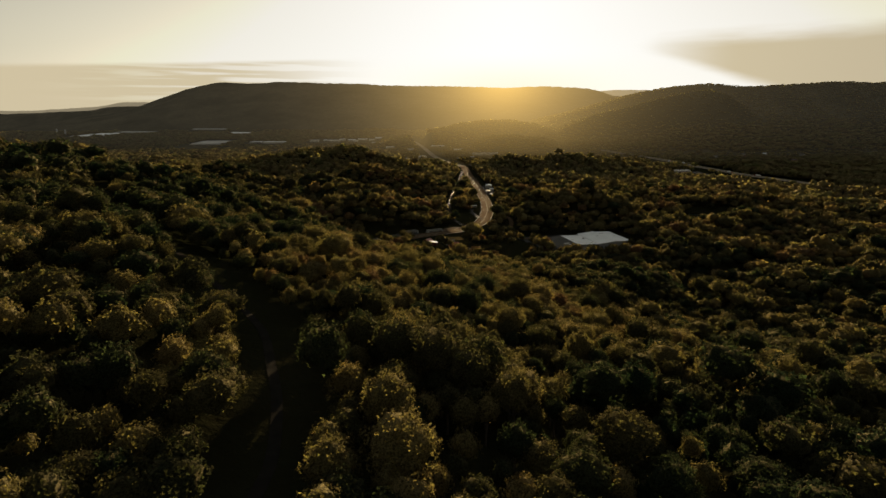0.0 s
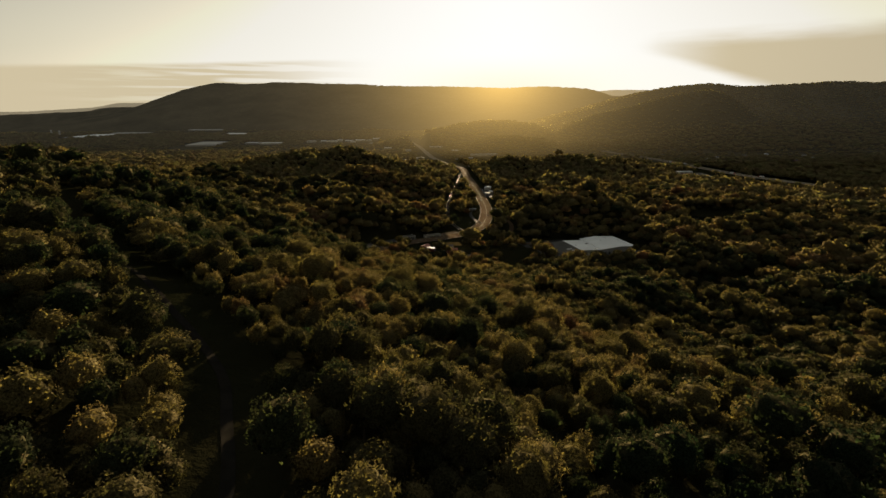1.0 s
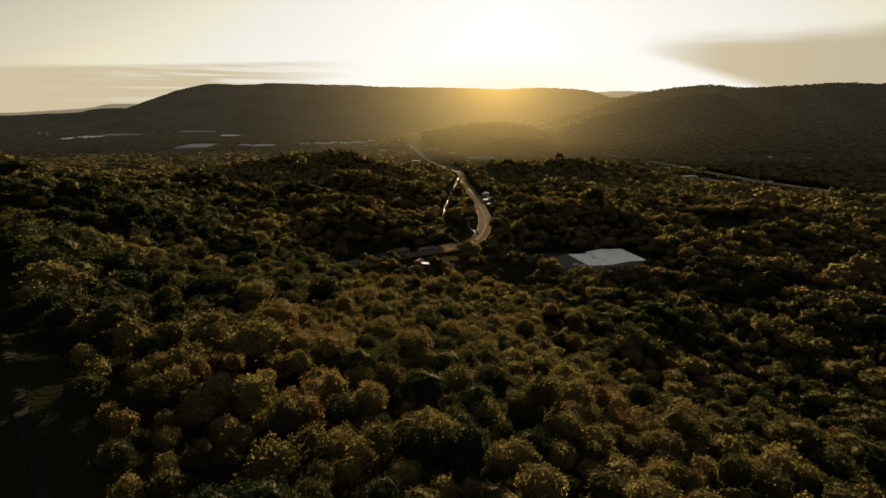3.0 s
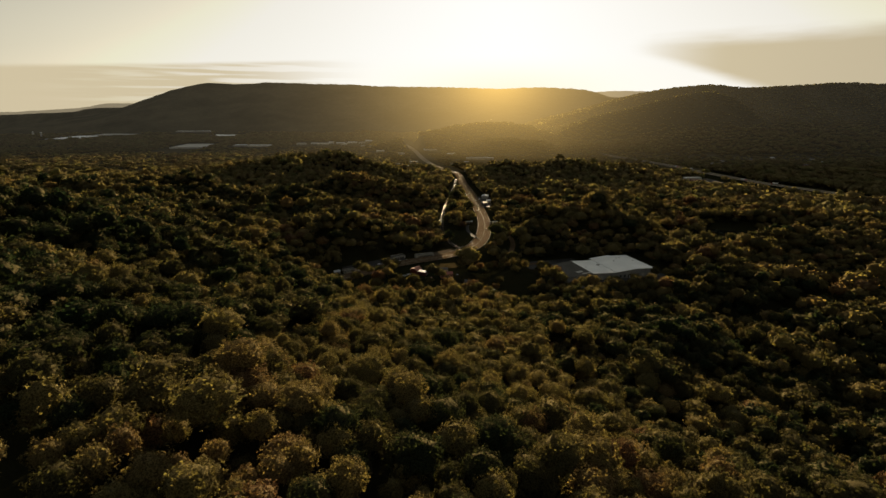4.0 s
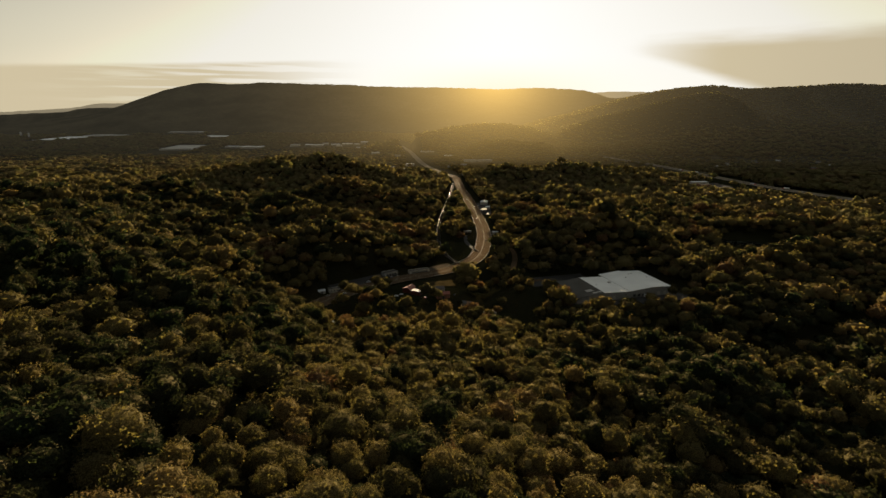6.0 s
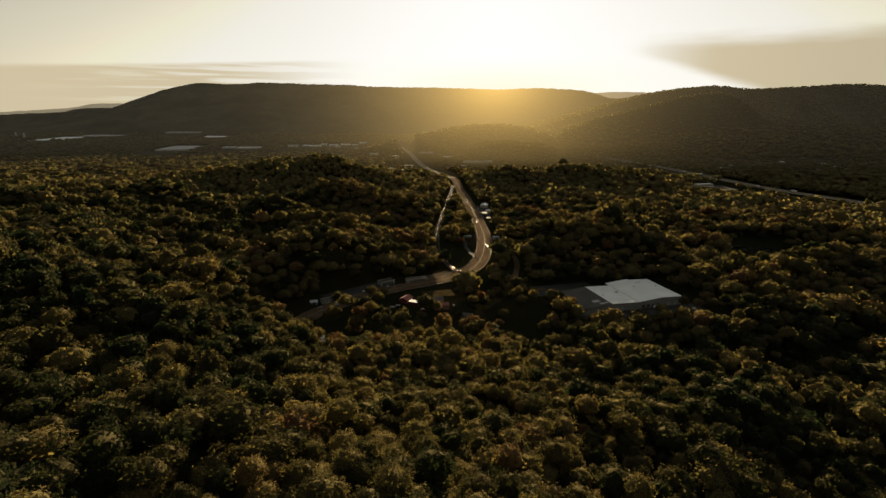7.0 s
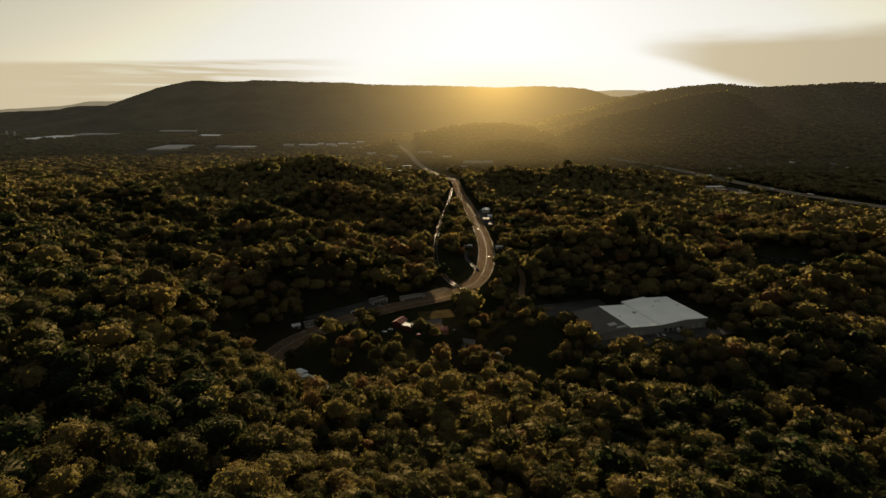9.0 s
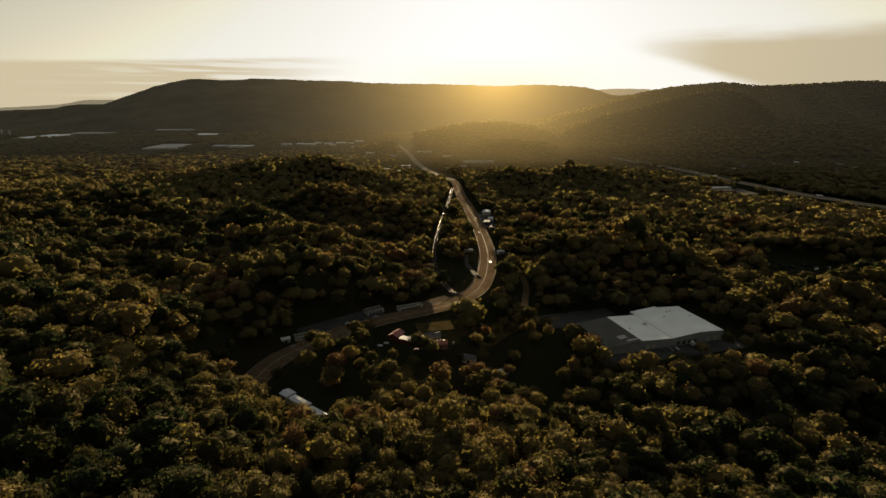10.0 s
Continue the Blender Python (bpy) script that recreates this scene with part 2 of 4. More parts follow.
def forest_floor():
    m, t = material("forest_floor")
    at = t.nodes.new("ShaderNodeNewGeometry").outputs["Position"]
    big = node(t, "TexNoise", Vector=at, Scale=0.012, Detail=5.0).outputs[0]
    small = node(t, "TexNoise", Vector=at, Scale=0.13, Detail=5.0, Roughness=0.65).outputs[0]
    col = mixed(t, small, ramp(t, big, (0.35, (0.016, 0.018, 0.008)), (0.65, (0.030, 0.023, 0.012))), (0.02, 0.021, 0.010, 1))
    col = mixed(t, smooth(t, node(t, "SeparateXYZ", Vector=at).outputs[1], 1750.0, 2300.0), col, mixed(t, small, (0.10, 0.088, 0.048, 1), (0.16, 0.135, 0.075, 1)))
    # open fields of dry grass out on the plain
    plot = node(t, "TexVoronoi", Vector=at, Scale=0.006).outputs["Color"]
    north = smooth(t, node(t, "SeparateXYZ", Vector=at).outputs[1], 1750.0, 2100.0)
    some = maths(t, "MULTIPLY", smooth(t, node(t, "SeparateColor", Color=plot).outputs[0], 0.74, 0.78), smooth(t, node(t, "SeparateXYZ", Vector=at).outputs[2], 30.0, 12.0))
    col = mixed(t, maths(t, "MULTIPLY", north, some), col, mixed(t, small, (0.10, 0.085, 0.04, 1), (0.17, 0.14, 0.07, 1)))
    d = node(t, "BsdfDiffuse", Color=col, Roughness=0.9, Normal=relief(t, small, 0.8, 3.0))
    finish(t, d.outputs[0])
    return m


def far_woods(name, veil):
    """The ridge that closes the valley: bare autumn woods, with haze added as surface emission."""
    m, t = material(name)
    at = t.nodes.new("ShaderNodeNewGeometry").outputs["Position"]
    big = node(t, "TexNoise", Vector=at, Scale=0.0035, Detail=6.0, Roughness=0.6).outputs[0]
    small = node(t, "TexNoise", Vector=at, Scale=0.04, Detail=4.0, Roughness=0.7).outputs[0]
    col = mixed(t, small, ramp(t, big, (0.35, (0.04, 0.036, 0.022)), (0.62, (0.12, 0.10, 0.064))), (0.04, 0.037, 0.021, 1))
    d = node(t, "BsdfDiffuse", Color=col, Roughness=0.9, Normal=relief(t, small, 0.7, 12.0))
    finish(t, node(t, "AddShader", in0=d.outputs[0], in1=painted_haze(t, at, veil)).outputs[0])
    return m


M_FLOOR = forest_floor()
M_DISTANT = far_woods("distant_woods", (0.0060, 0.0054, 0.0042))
# the same woods, paled by a stronger haze emission
M_FARTHEST = far_woods("hazed_farthest_woods", (0.085, 0.071, 0.047))


# ---------------------------------------------------------------- the land
# rounded hills: centre x, y, radius, height
HILLS = ((-612, 88, 480, 181), (252, 760, 320, -29), (24, 52, 140, 46), (360, 934, 210, 18), (-36, 610, 90, -21), (288, 340, 90, -18), (-648, 934, 210, 15), (-324, 1144, 320, -10),
         (144, 340, 60, -9), (360, 700, 60, 8), (-306, 718, 90, -10), (-72, 448, 60, -4), (180, 880, 90, 8), (276, 52, 140, 34), (-36, 268, 60, 6), (324, 484, 60, -19), (72, 124, 60, -16),
         (72, 520, 60, -8), (-900, 568, 320, 35), (-252, 484, 60, 9), (-144, 232, 60, 9), (72, 718, 90, -11), (396, 592, 60, -9),
         (250, 495, 48, 13), (-150, 590, 40, 16), (-112, 772, 40, 12), (-270, 850, 60, 12), (218, 920, 60, -8), (104, 705, 26, 20), (-60, 610, 24, 6), (-215, 322, 50, 10), (-118, 196, 32, 5), (-375, 470, 95, 15))
# wooded knolls on the valley floor
KNOLLS = ((-390, 1600, 120, 54), (-216, 1240, 60, 24), (150, 890, 42, 11), (222, 893, 42, 13), (290, 880, 40, 9), (205, 1572, 70, 18), (300, 1578, 75, 16), (400, 1578, 75, 16), (500, 1572, 75, 18),
          (585, 1560, 60, 10), (-120, 760, 45, 12), (-60, 1160, 60, 8), (-36, 78, 30, -8))
# low wooded crests on the valley floor: their lines, breadth and height
CRESTS = ((((-640, 1130), (-571, 1100), (-380, 1050), (-266, 1010), (-190, 940), (-125, 868)), 38, 28), (((-215, 1262), (-140, 1240), (-76, 1195), (-14, 1095)), 34, 26),
          (((-290, 1600), (-200, 1585), (-110, 1510)), 60, 22), (((125, 925), (225, 930), (300, 868)), 32, 19), (((300, 1050), (430, 1005), (505, 1010), (590, 990)), 36, 7),
          (((-640, 960), (-480, 935)), 36, 16))
for line, broad, tall in CRESTS:
    for (ax, ay), (bx, by) in zip(line, line[1:]):
        n = max(1, round(math.hypot(bx - ax, by - ay) / broad))
        KNOLLS += tuple((ax + (bx - ax) * i / n, ay + (by - ay) * i / n, broad, tall / 2.5) for i in range(n))
# crest lines: x and height along the crest
RIDGE = ((-5200, -60), (-3872, -22), (-3607, 53), (-3343, 127), (-2988, 171), (-2831, 215), (-2572, 306), (-2351, 375), (-2107, 425), (-1765, 415), (-1499, 430),
         (-1183, 420), (-708, 410), (-497, 395), (84, 390), (614, 375), (931, 390), (1196, 380), (1409, 365), (1601, 299), (1793, 237), (2600, 120))
BEYOND = ((-5200, 150), (-3951, 163), (-3642, 184), (-3333, 200), (-3172, 240), (-2840, 241), (-2663, 223), (-2000, 150), (1200, 200), (1404, 300), (1562, 354), (1889, 360), (2275, 328), (5200, 200))
EAST = ((420, 20), (696, 147), (854, 187), (1010, 237), (1165, 276), (1321, 304), (1526, 319), (1671, 304), (1798, 301), (1923, 313), (2112, 319), (2331, 337), (2485, 325), (3200, 360), (5200, 330))
SPUR = ((400, 0), (560, 70), (660, 130), (768, 174), (896, 199), (1022, 232), (1148, 264), (1274, 289), (1390, 280), (1560, 180), (1750, 0))
KNOLL = ((-420, 0), (-187, 40), (-11, 80), (133, 111), (267, 128), (395, 117), (513, 91), (661, 46), (800, 0))


def crest(line, x):
    xs, zs = np.array(line).T
    k = np.linspace(-60, 60, 7)
    return np.mean([np.interp(x + d, xs, zs) for d in k], axis=0)


def rise(v):
    v = np.clip(v, 0, 1)
    return v * v * (3 - 2 * v)


def waves(x, y, size, seed):
    """Smooth unevenness between about -1 and 1."""
    r = np.random.RandomState(seed)
    out = np.zeros(np.broadcast(x, y).shape)
    for _ in range(7):
        a, p, s = r.uniform(0, 6.283), r.uniform(0, 6.283), size * r.uniform(0.6, 1.7)
        out = out + np.sin((x * math.cos(a) + y * math.sin(a)) * 6.283 / s + p)
    return out / 3.5


def open_land(x, y):
    x, y = np.asarray(x, float), np.asarray(y, float)
    z = sum(h * np.exp(-((x - cx) ** 2 + (y - cy) ** 2) / (2.0 * r * r)) for cx, cy, r, h in HILLS + KNOLLS)
    z = z + (1.0 + 5.0 * rise((y - 700) / 400) * (1 - rise((y - 1800) / 300))) * (1 + 0.8 * rise((-150 - x) / 200)) * waves(x, y, 175, 3)
    z = z + 3.5 * rise((y - 430) / 120) * (1 - rise((y - 1500) / 300)) * waves(x * 0.42, y, 120, 6)
    gully = 1 + 0.10 * waves(x, y * 0.35, 520, 5) * (1 - rise((y - 4500) / 450))
    main = crest(RIDGE, x) * (0.16 * rise((y - 3300) / 900) + 0.84 * np.clip((y - 3750) / 1250, 0, 1) ** 1.25) * gully
    main = np.where(y > 5000, crest(RIDGE, x) * (1 - (y - 5000) / 500), main)
    back = crest(BEYOND, x) * rise((y - 4700) / 450)
    yc = 3000 + 0.12 * np.maximum(x - 1500, 0)
    front = np.clip((y - yc + 850) / 850, 0, 1)
    gul2 = 1 + 0.16 * waves(x, y * 0.4, 430, 8) * (1 - rise((front - 0.75) / 0.25))
    east = crest(EAST, x) * np.where(y < yc, front ** 1.35 * gul2, np.maximum(1 - ((y - yc) / 1500) ** 2, 0))
    spur = crest(SPUR, x) * np.exp(-((y - 2650) / 150.0) ** 2) - 14
    knoll = crest(KNOLL, x) * np.exp(-((y - 2700) / 210.0) ** 2)
    lobe = 74 * np.exp(-((x - 330) / 190.0) ** 4 - ((y - 2430) / 110.0) ** 2) * (0.8 + 0.2 * waves(x, y, 260, 9))
    low = 45 * np.exp(-((x + 420) / 260.0) ** 2 - ((y - 3500) / 160.0) ** 2)
    return z + np.maximum.reduce([main, back, east, spur, knoll, lobe, low, 0 * z])


# roads: points x, y with the height of the carriageway, and half the width
HIGHWAY = ((-134, 604, 4), (-124, 634, 3), (-117, 663, 3), (-105, 685, 3), (-74, 720, 3), (-36, 749, 3), (-2, 768, 3), (30, 789, 3), (55, 822, 3), (70, 863, 3),
           (82, 932, 3), (88, 1016, 3), (87, 1143, 3), (81, 1340, 3), (74, 1459, 3), (66, 1690, 3), (17, 1833, 3), (-42, 2113, 3), (-124, 2718, 5), (-247, 3300, 8))
STREET = ((58, 1560, 3), (51, 1459, 3), (37, 1292, 3), (24, 1165, 3), (15, 1049, 3), (12, 958, 3), (16, 886, 3), (28, 833, 3), (42, 808, 3))
RAMP = ((56, 965, 3), (54, 925, 3), (59, 897, 3), (66, 868, 3))
LANE = ((112, 930, 2), (113, 901, 2), (118, 875, 2), (115, 835, 2), (105, 785, 2), (112, 760, -2), (125, 770, -7), (140, 778, -8))
FREEWAY = ((700, 2300, 9), (775, 1918, 11), (806, 1647, 11), (834, 1450, 11), (878, 1330, 10), (985, 1140, 8), (1180, 920, 5))
TRACK = ((-34, 30), (-35, 77), (-36, 92), (-41, 111), (-48, 128), (-58, 150), (-76, 173), (-94, 192), (-122, 223), (-150, 250), (-190, 292), (-240, 350), (-300, 420))


def curve_points(points, step):
    """Points along a smooth line through the given ones."""
    p = np.array(points, float)
    p = np.vstack([2 * p[0] - p[1], p, 2 * p[-1] - p[-2]])
    out = []
    for a, b, c, d in zip(p, p[1:], p[2:], p[3:]):
        n = max(2, int(np.linalg.norm(c - b) / step))
        for i in range(n):
            t = i / n
            out.append(0.5 * (2 * b + (c - a) * t + (2 * a - 5 * b + 4 * c - d) * t * t + (3 * b - a - 3 * c + d) * t ** 3))
    out.append(p[-2])
    return np.array(out)


ROADS = {"highway": (curve_points(HIGHWAY, 8), 11.0), "railway_bed": (curve_points(STREET, 8), 3.8), "slip_road": (curve_points(RAMP, 6), 2.4),
         "lane": (curve_points(LANE, 8), 3.5), "freeway": (curve_points(FREEWAY, 20), 17.0)}
TRACK_LINE = curve_points(TRACK, 5)
# levelled yards: x, y, half width, half depth, turn in degrees, height
YARDS = ((215.5, 736, 74, 45, 15, -8.0), (160, 777, 40, 16, 15, -8.0), (-75, 745, 42, 12, 38, 2.7), (-2, 712, 34, 30, 14, 1.5), (-72, 597, 30, 18, -38, 3.0), (706, 1480, 52, 44, 0, 8.0),
         (106, 1195, 14, 62, -4, 2.7), (495, 945, 42, 18, -12, -6.5), (12, 794, 20, 9, 38, 2.9))


# felled strips and town plots, kept clear of trees: x from, x to, y from, y to
OPEN = ((-96, -58, 588, 616), (-80, -47, 562, 602), (26, 64, 832, 925), (150, 300, 655, 690), (640, 765, 1370, 1445), (430, 560, 862, 935), (458, 540, 955, 974), (-2330, -2060, 2980, 3560), (-2290, -1980, 3480, 3760), (-1820, -1540, 3640, 3830), (-1500, -1280, 3370, 3720), (-1320, -1120, 2430, 2890), (-1050, -820, 2630, 2780),
        (-730, -330, 2680, 2990), (-60, 30, 2330, 2440), (130, 260, 2050, 2185), (150, 230, 1740, 1845))


# stream beds and a cart road under the trees: lines that stay open, and how wide
STREAMS = ((curve_points(((120, 598), (159, 595), (199, 594), (242, 598), (297, 591), (319, 590), (374, 616), (442, 655), (490, 685), (560, 700)), 9), 9.0, 7.0),
           (curve_points(((300, 595), (262, 520), (235, 440), (222, 390), (215, 330)), 9), 8.0, 7.0),
           (curve_points(((66, 790), (69, 767), (75, 730), (89, 687), (98, 633), (104, 606), (120, 598)), 8), 7.0, 2.0))


def near_line(x, y, line):
    """Distance to a line, and the nearest point's index."""
    best, which = np.full(x.shape, 1e9), np.zeros(x.shape, int)
    for i, (px, py) in enumerate(line[:, :2]):
        d = (x - px) ** 2 + (y - py) ** 2
        hit = d < best
        best, which = np.where(hit, d, best), np.where(hit, i, which)
    return np.sqrt(best), which


def in_yard(x, y, yard):
    cx, cy, hw, hd, turn, _ = yard
    c, s = math.cos(radians(turn)), math.sin(radians(turn))
    u, v = (x - cx) * c + (y - cy) * s, -(x - cx) * s + (y - cy) * c
    return np.maximum(np.abs(u) - hw, np.abs(v) - hd)      # below 0 inside


def land(x, y):
    x, y = np.asarray(x, float), np.asarray(y, float)
    shape = np.broadcast(x, y).shape
    x, y = np.broadcast_to(x, shape).ravel(), np.broadcast_to(y, shape).ravel()
    z = open_land(x, y)
    part_of = (y > 250) & (y < 3400) & (np.abs(x) < 1300)
    px, py = x[part_of], y[part_of]
    pz = z[part_of]
    for line, half, deep in STREAMS:
        d, _ = near_line(px, py, line)
        pz = pz - deep * np.exp(-(d / (half * 2.2)) ** 2)
    for line, half in ROADS.values():
        d, i = near_line(px, py, line[::2] if len(line) > 60 else line)
        level = (line[::2] if len(line) > 60 else line)[i, 2] - 0.5
        w = 1 - rise((d - half - 6) / 30)
        pz = pz * (1 - w) + level * w
    for yard in YARDS:
        w = 1 - rise((in_yard(px, py, yard) - 2) / 28)
        pz = pz * (1 - w) + (yard[5] - 0.4) * w
    z = z.copy()
    z[part_of] = pz
    return z.reshape(shape)


def mesh_from(name, verts, faces, mat, smooth_faces=True):
    me = bpy.data.meshes.new(name)
    verts, faces = np.asarray(verts, np.float32), np.asarray(faces, np.int32)
    n, k = faces.shape
    me.vertices.add(len(verts))
    me.vertices.foreach_set("co", verts.ravel())
    me.loops.add(n * k)
    me.loops.foreach_set("vertex_index", faces.ravel())
    me.polygons.add(n)
    me.polygons.foreach_set("loop_start", np.arange(0, n * k, k, dtype=np.int32))
    if smooth_faces:
        me.polygons.foreach_set("use_smooth", np.ones(n, bool))
    me.materials.append(mat)
    me.update(calc_edges=True)
    return me


def grid_faces(rows, cols):
    i = (np.arange(rows - 1)[:, None] * cols + np.arange(cols - 1)[None, :]).ravel()
    return np.stack([i, i + 1, i + cols + 1, i + cols], 1)


def spaced(*runs):
    out = []
    for start, stop, step in runs:
        out.extend(np.arange(start, stop, step))
    return np.array(out)


gx = spaced((-5400, -1500, 65), (-1500, -720, 26), (-720, 720, 11), (720, 1500, 26), (1500, 5401, 65))
gy = spaced((-1500, -200, 90), (-200, 1000, 11), (1000, 1900, 15), (1900, 5400, 28))
GX, GY = np.meshgrid(gx, gy)
GZ = land(GX, GY)
split, last = int(np.searchsorted(gy, 1720)), int(np.searchsorted(gy, 5010))
GZ[split + 75:] += np.random.RandomState(4).uniform(-3, 4, GZ[split + 75:].shape)         # tree tops, far off
POINTS = np.stack([GX, GY, GZ], -1)


def sheet(name, a, b, mat):
    return new(name, mesh_from(name, POINTS[a:b].reshape(-1, 3), grid_faces(b - a, len(gx)), mat))


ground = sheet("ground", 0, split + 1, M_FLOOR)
tagged(sheet("backdrop", split, last + 1, M_DISTANT), "wooded hills and a long mountain ridge closing the valley in painted haze", "mountain", kind="structure")
tagged(sheet("backdrop", last, len(gy), M_FARTHEST), "range behind the mountain ridge, paled by painted haze", "mountain", kind="structure")
tagged(ground, "wooded hills and valley floor under dark leaf litter", "ground", kind="structure")


def ribbon(name, line, half, mat, lift=0.0, follow=False, offset=0.0):
    """A strip of even width along a line."""
    p = line[:, :2]
    d = np.gradient(p, axis=0)
    d /= np.linalg.norm(d, axis=1)[:, None]
    side = np.stack([d[:, 1], -d[:, 0]], 1)
    p = p + side * offset
    k = np.array((-1.0, -0.5, 0.0, 0.5, 1.0)) if follow else np.array((-1.0, 1.0))
    xy = p[:, None, :] + side[:, None, :] * (half * k)[None, :, None]
    z = land(xy[..., 0], xy[..., 1]) + lift if follow else np.repeat(line[:, 2:3] + lift, len(k), 1)
    return new(name, mesh_from(name, np.concatenate([xy, z[..., None]], -1).reshape(-1, 3), grid_faces(len(line), len(k))[:, ::-1], mat))


for road_name, (line, half) in ROADS.items():
    if road_name == "railway_bed":
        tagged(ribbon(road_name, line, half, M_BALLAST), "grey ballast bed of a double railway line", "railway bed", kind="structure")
        continue
    if road_name == "highway":                               # asphalt as far as the town, the sheen-paled copy beyond
        town = int(np.argmax(line[:, 1] > 1690))
        tagged(ribbon("road", line[town:], half, M_PALE_ROAD), "highway leading into the distant town, painted paler for sheen", "road", kind="structure")
        line = line[:town + 1]
    tagged(ribbon(road_name, line, half, {"slip_road": M_LOT, "freeway": M_PALE_ROAD}.get(road_name, M_ROAD)), "worn grey asphalt " + road_name.replace("_", " ") + " through the wooded valley", "road", kind="structure")
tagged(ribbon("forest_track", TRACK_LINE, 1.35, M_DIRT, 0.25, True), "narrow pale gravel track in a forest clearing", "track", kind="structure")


# ---------------------------------------------------------------- the forest
PHI = (1 + 5 ** 0.5) / 2
ICO = np.array([(-1, PHI, 0), (1, PHI, 0), (-1, -PHI, 0), (1, -PHI, 0), (0, -1, PHI), (0, 1, PHI), (0, -1, -PHI), (0, 1, -PHI), (PHI, 0, -1), (PHI, 0, 1), (-PHI, 0, -1), (-PHI, 0, 1)]) / (1 + PHI * PHI) ** 0.5
ICO_FACES = [(a, b, c) for a in range(12) for b in range(a + 1, 12) for c in range(b + 1, 12) if all(np.linalg.norm(ICO[p] - ICO[q]) < 1.1 for p, q in ((a, b), (b, c), (a, c)))]


def split_dome(points, faces):
    """Each face in four, on the unit sphere."""
    points, middle, out = [tuple(p) for p in points], {}, []

    def half(a, b):
        key = (min(a, b), max(a, b))
        if key not in middle:
            p = np.array(points[a]) + np.array(points[b])
            middle[key] = len(points)
            points.append(tuple(p / np.linalg.norm(p)))
        return middle[key]

    for a, b, c in faces:
        ab, bc, ca = half(a, b), half(b, c), half(c, a)
        out += [(a, ab, ca), (b, bc, ab), (c, ca, bc), (ab, bc, ca)]
    return np.array(points), np.array(out)


DOME, DOME_FACES = split_dome(ICO, ICO_FACES)
ICO_UPPER = np.array([f for f in ICO_FACES if ICO[list(f), 2].sum() > -0.9])
DOME_FACES = DOME_FACES[DOME[DOME_FACES][..., 2].sum(1) > -0.75]


def crown_cards(rng, count, size, radius=5.4, height=10.5, lobes=9, shell=2, loose=0.75):
    """A domed crown that swells into rounded lobes, with leaf sprays all over it: count sprays, about size metres across. Foot of the crown at z = 0.
    Gives the triangles, and for each corner the way that its clump of leaves faces."""
    i = np.arange(lobes) + 0.5
    high, turn = 1.0 - 1.15 * i / lobes, i * 2.39996 + rng.uniform(0, 6.283)
    lobe = np.stack([np.sqrt(1 - high ** 2) * np.cos(turn), np.sqrt(1 - high ** 2) * np.sin(turn), high], 1) + rng.normal(size=(lobes, 3)) * 0.16
    lobe /= np.linalg.norm(lobe, axis=1)[:, None]
    grown, broad = rng.uniform(0.45, 1.15, lobes), 1.25 / math.sqrt(lobes)

    def swell(d):
        """Place on the crown, and the way it faces, for ways d out of its middle."""
        angle = np.arccos(np.clip(d @ lobe.T, -1, 1))
        bump = np.exp(-(angle / broad) ** 2) * grown
        k = bump.argmax(-1)
        place = d * (0.70 + 0.30 * bump.max(-1))[..., None]
        away = place - lobe[k] * 0.52
        away /= np.linalg.norm(away, axis=-1)[..., None]
        out = away * 0.75 + d * 0.45 + np.array((0, 0, 0.12))
        return place, out / np.linalg.norm(out, axis=-1)[..., None]

    d = rng.normal(size=(count, 3))
    d[:, 2] = np.abs(d[:, 2]) - 0.35 * rng.uniform(size=count)
    d /= np.linalg.norm(d, axis=1)[:, None]
    at, face = swell(d)
    at = at * rng.uniform(0.89, 1.05, count)[:, None]
    ball, faces = (DOME, DOME_FACES) if shell == 2 else (ICO, ICO_UPPER)
    dome, dome_face = swell(ball)
    stretch, foot = np.array((radius, radius, height * 0.56)), np.array((0, 0, height * 0.42))
    at, dome = at * stretch + foot, dome * (0.86 if shell == 2 else 0.95) * stretch + foot
    nrm = face * 0.8 + rng.normal(size=(count, 3)) * loose
    nrm /= np.linalg.norm(nrm, axis=1)[:, None]
    u = np.cross(nrm, rng.normal(size=(count, 3)))
    u /= np.linalg.norm(u, axis=1)[:, None]
    v = np.cross(nrm, u)
    s = size * rng.uniform(0.65, 1.35, count)[:, None]
    tri = np.stack([at + u * s * 0.62, at - u * s * 0.34 + v * s * 0.55, at - u * s * 0.34 - v * s * 0.55], 1)
    clump = face * 0.45 + nrm * 0.8
    clump /= np.linalg.norm(clump, axis=1)[:, None]
    clump = np.repeat(clump[:, None], 3, 1)
    return np.concatenate([tri, dome[faces]]), np.concatenate([clump, dome_face[faces]])


def face_clumps(me, clump):
    me.attributes.new("clump", "FLOAT_VECTOR", "POINT").data.foreach_set("vector", clump.astype(np.float32).ravel())


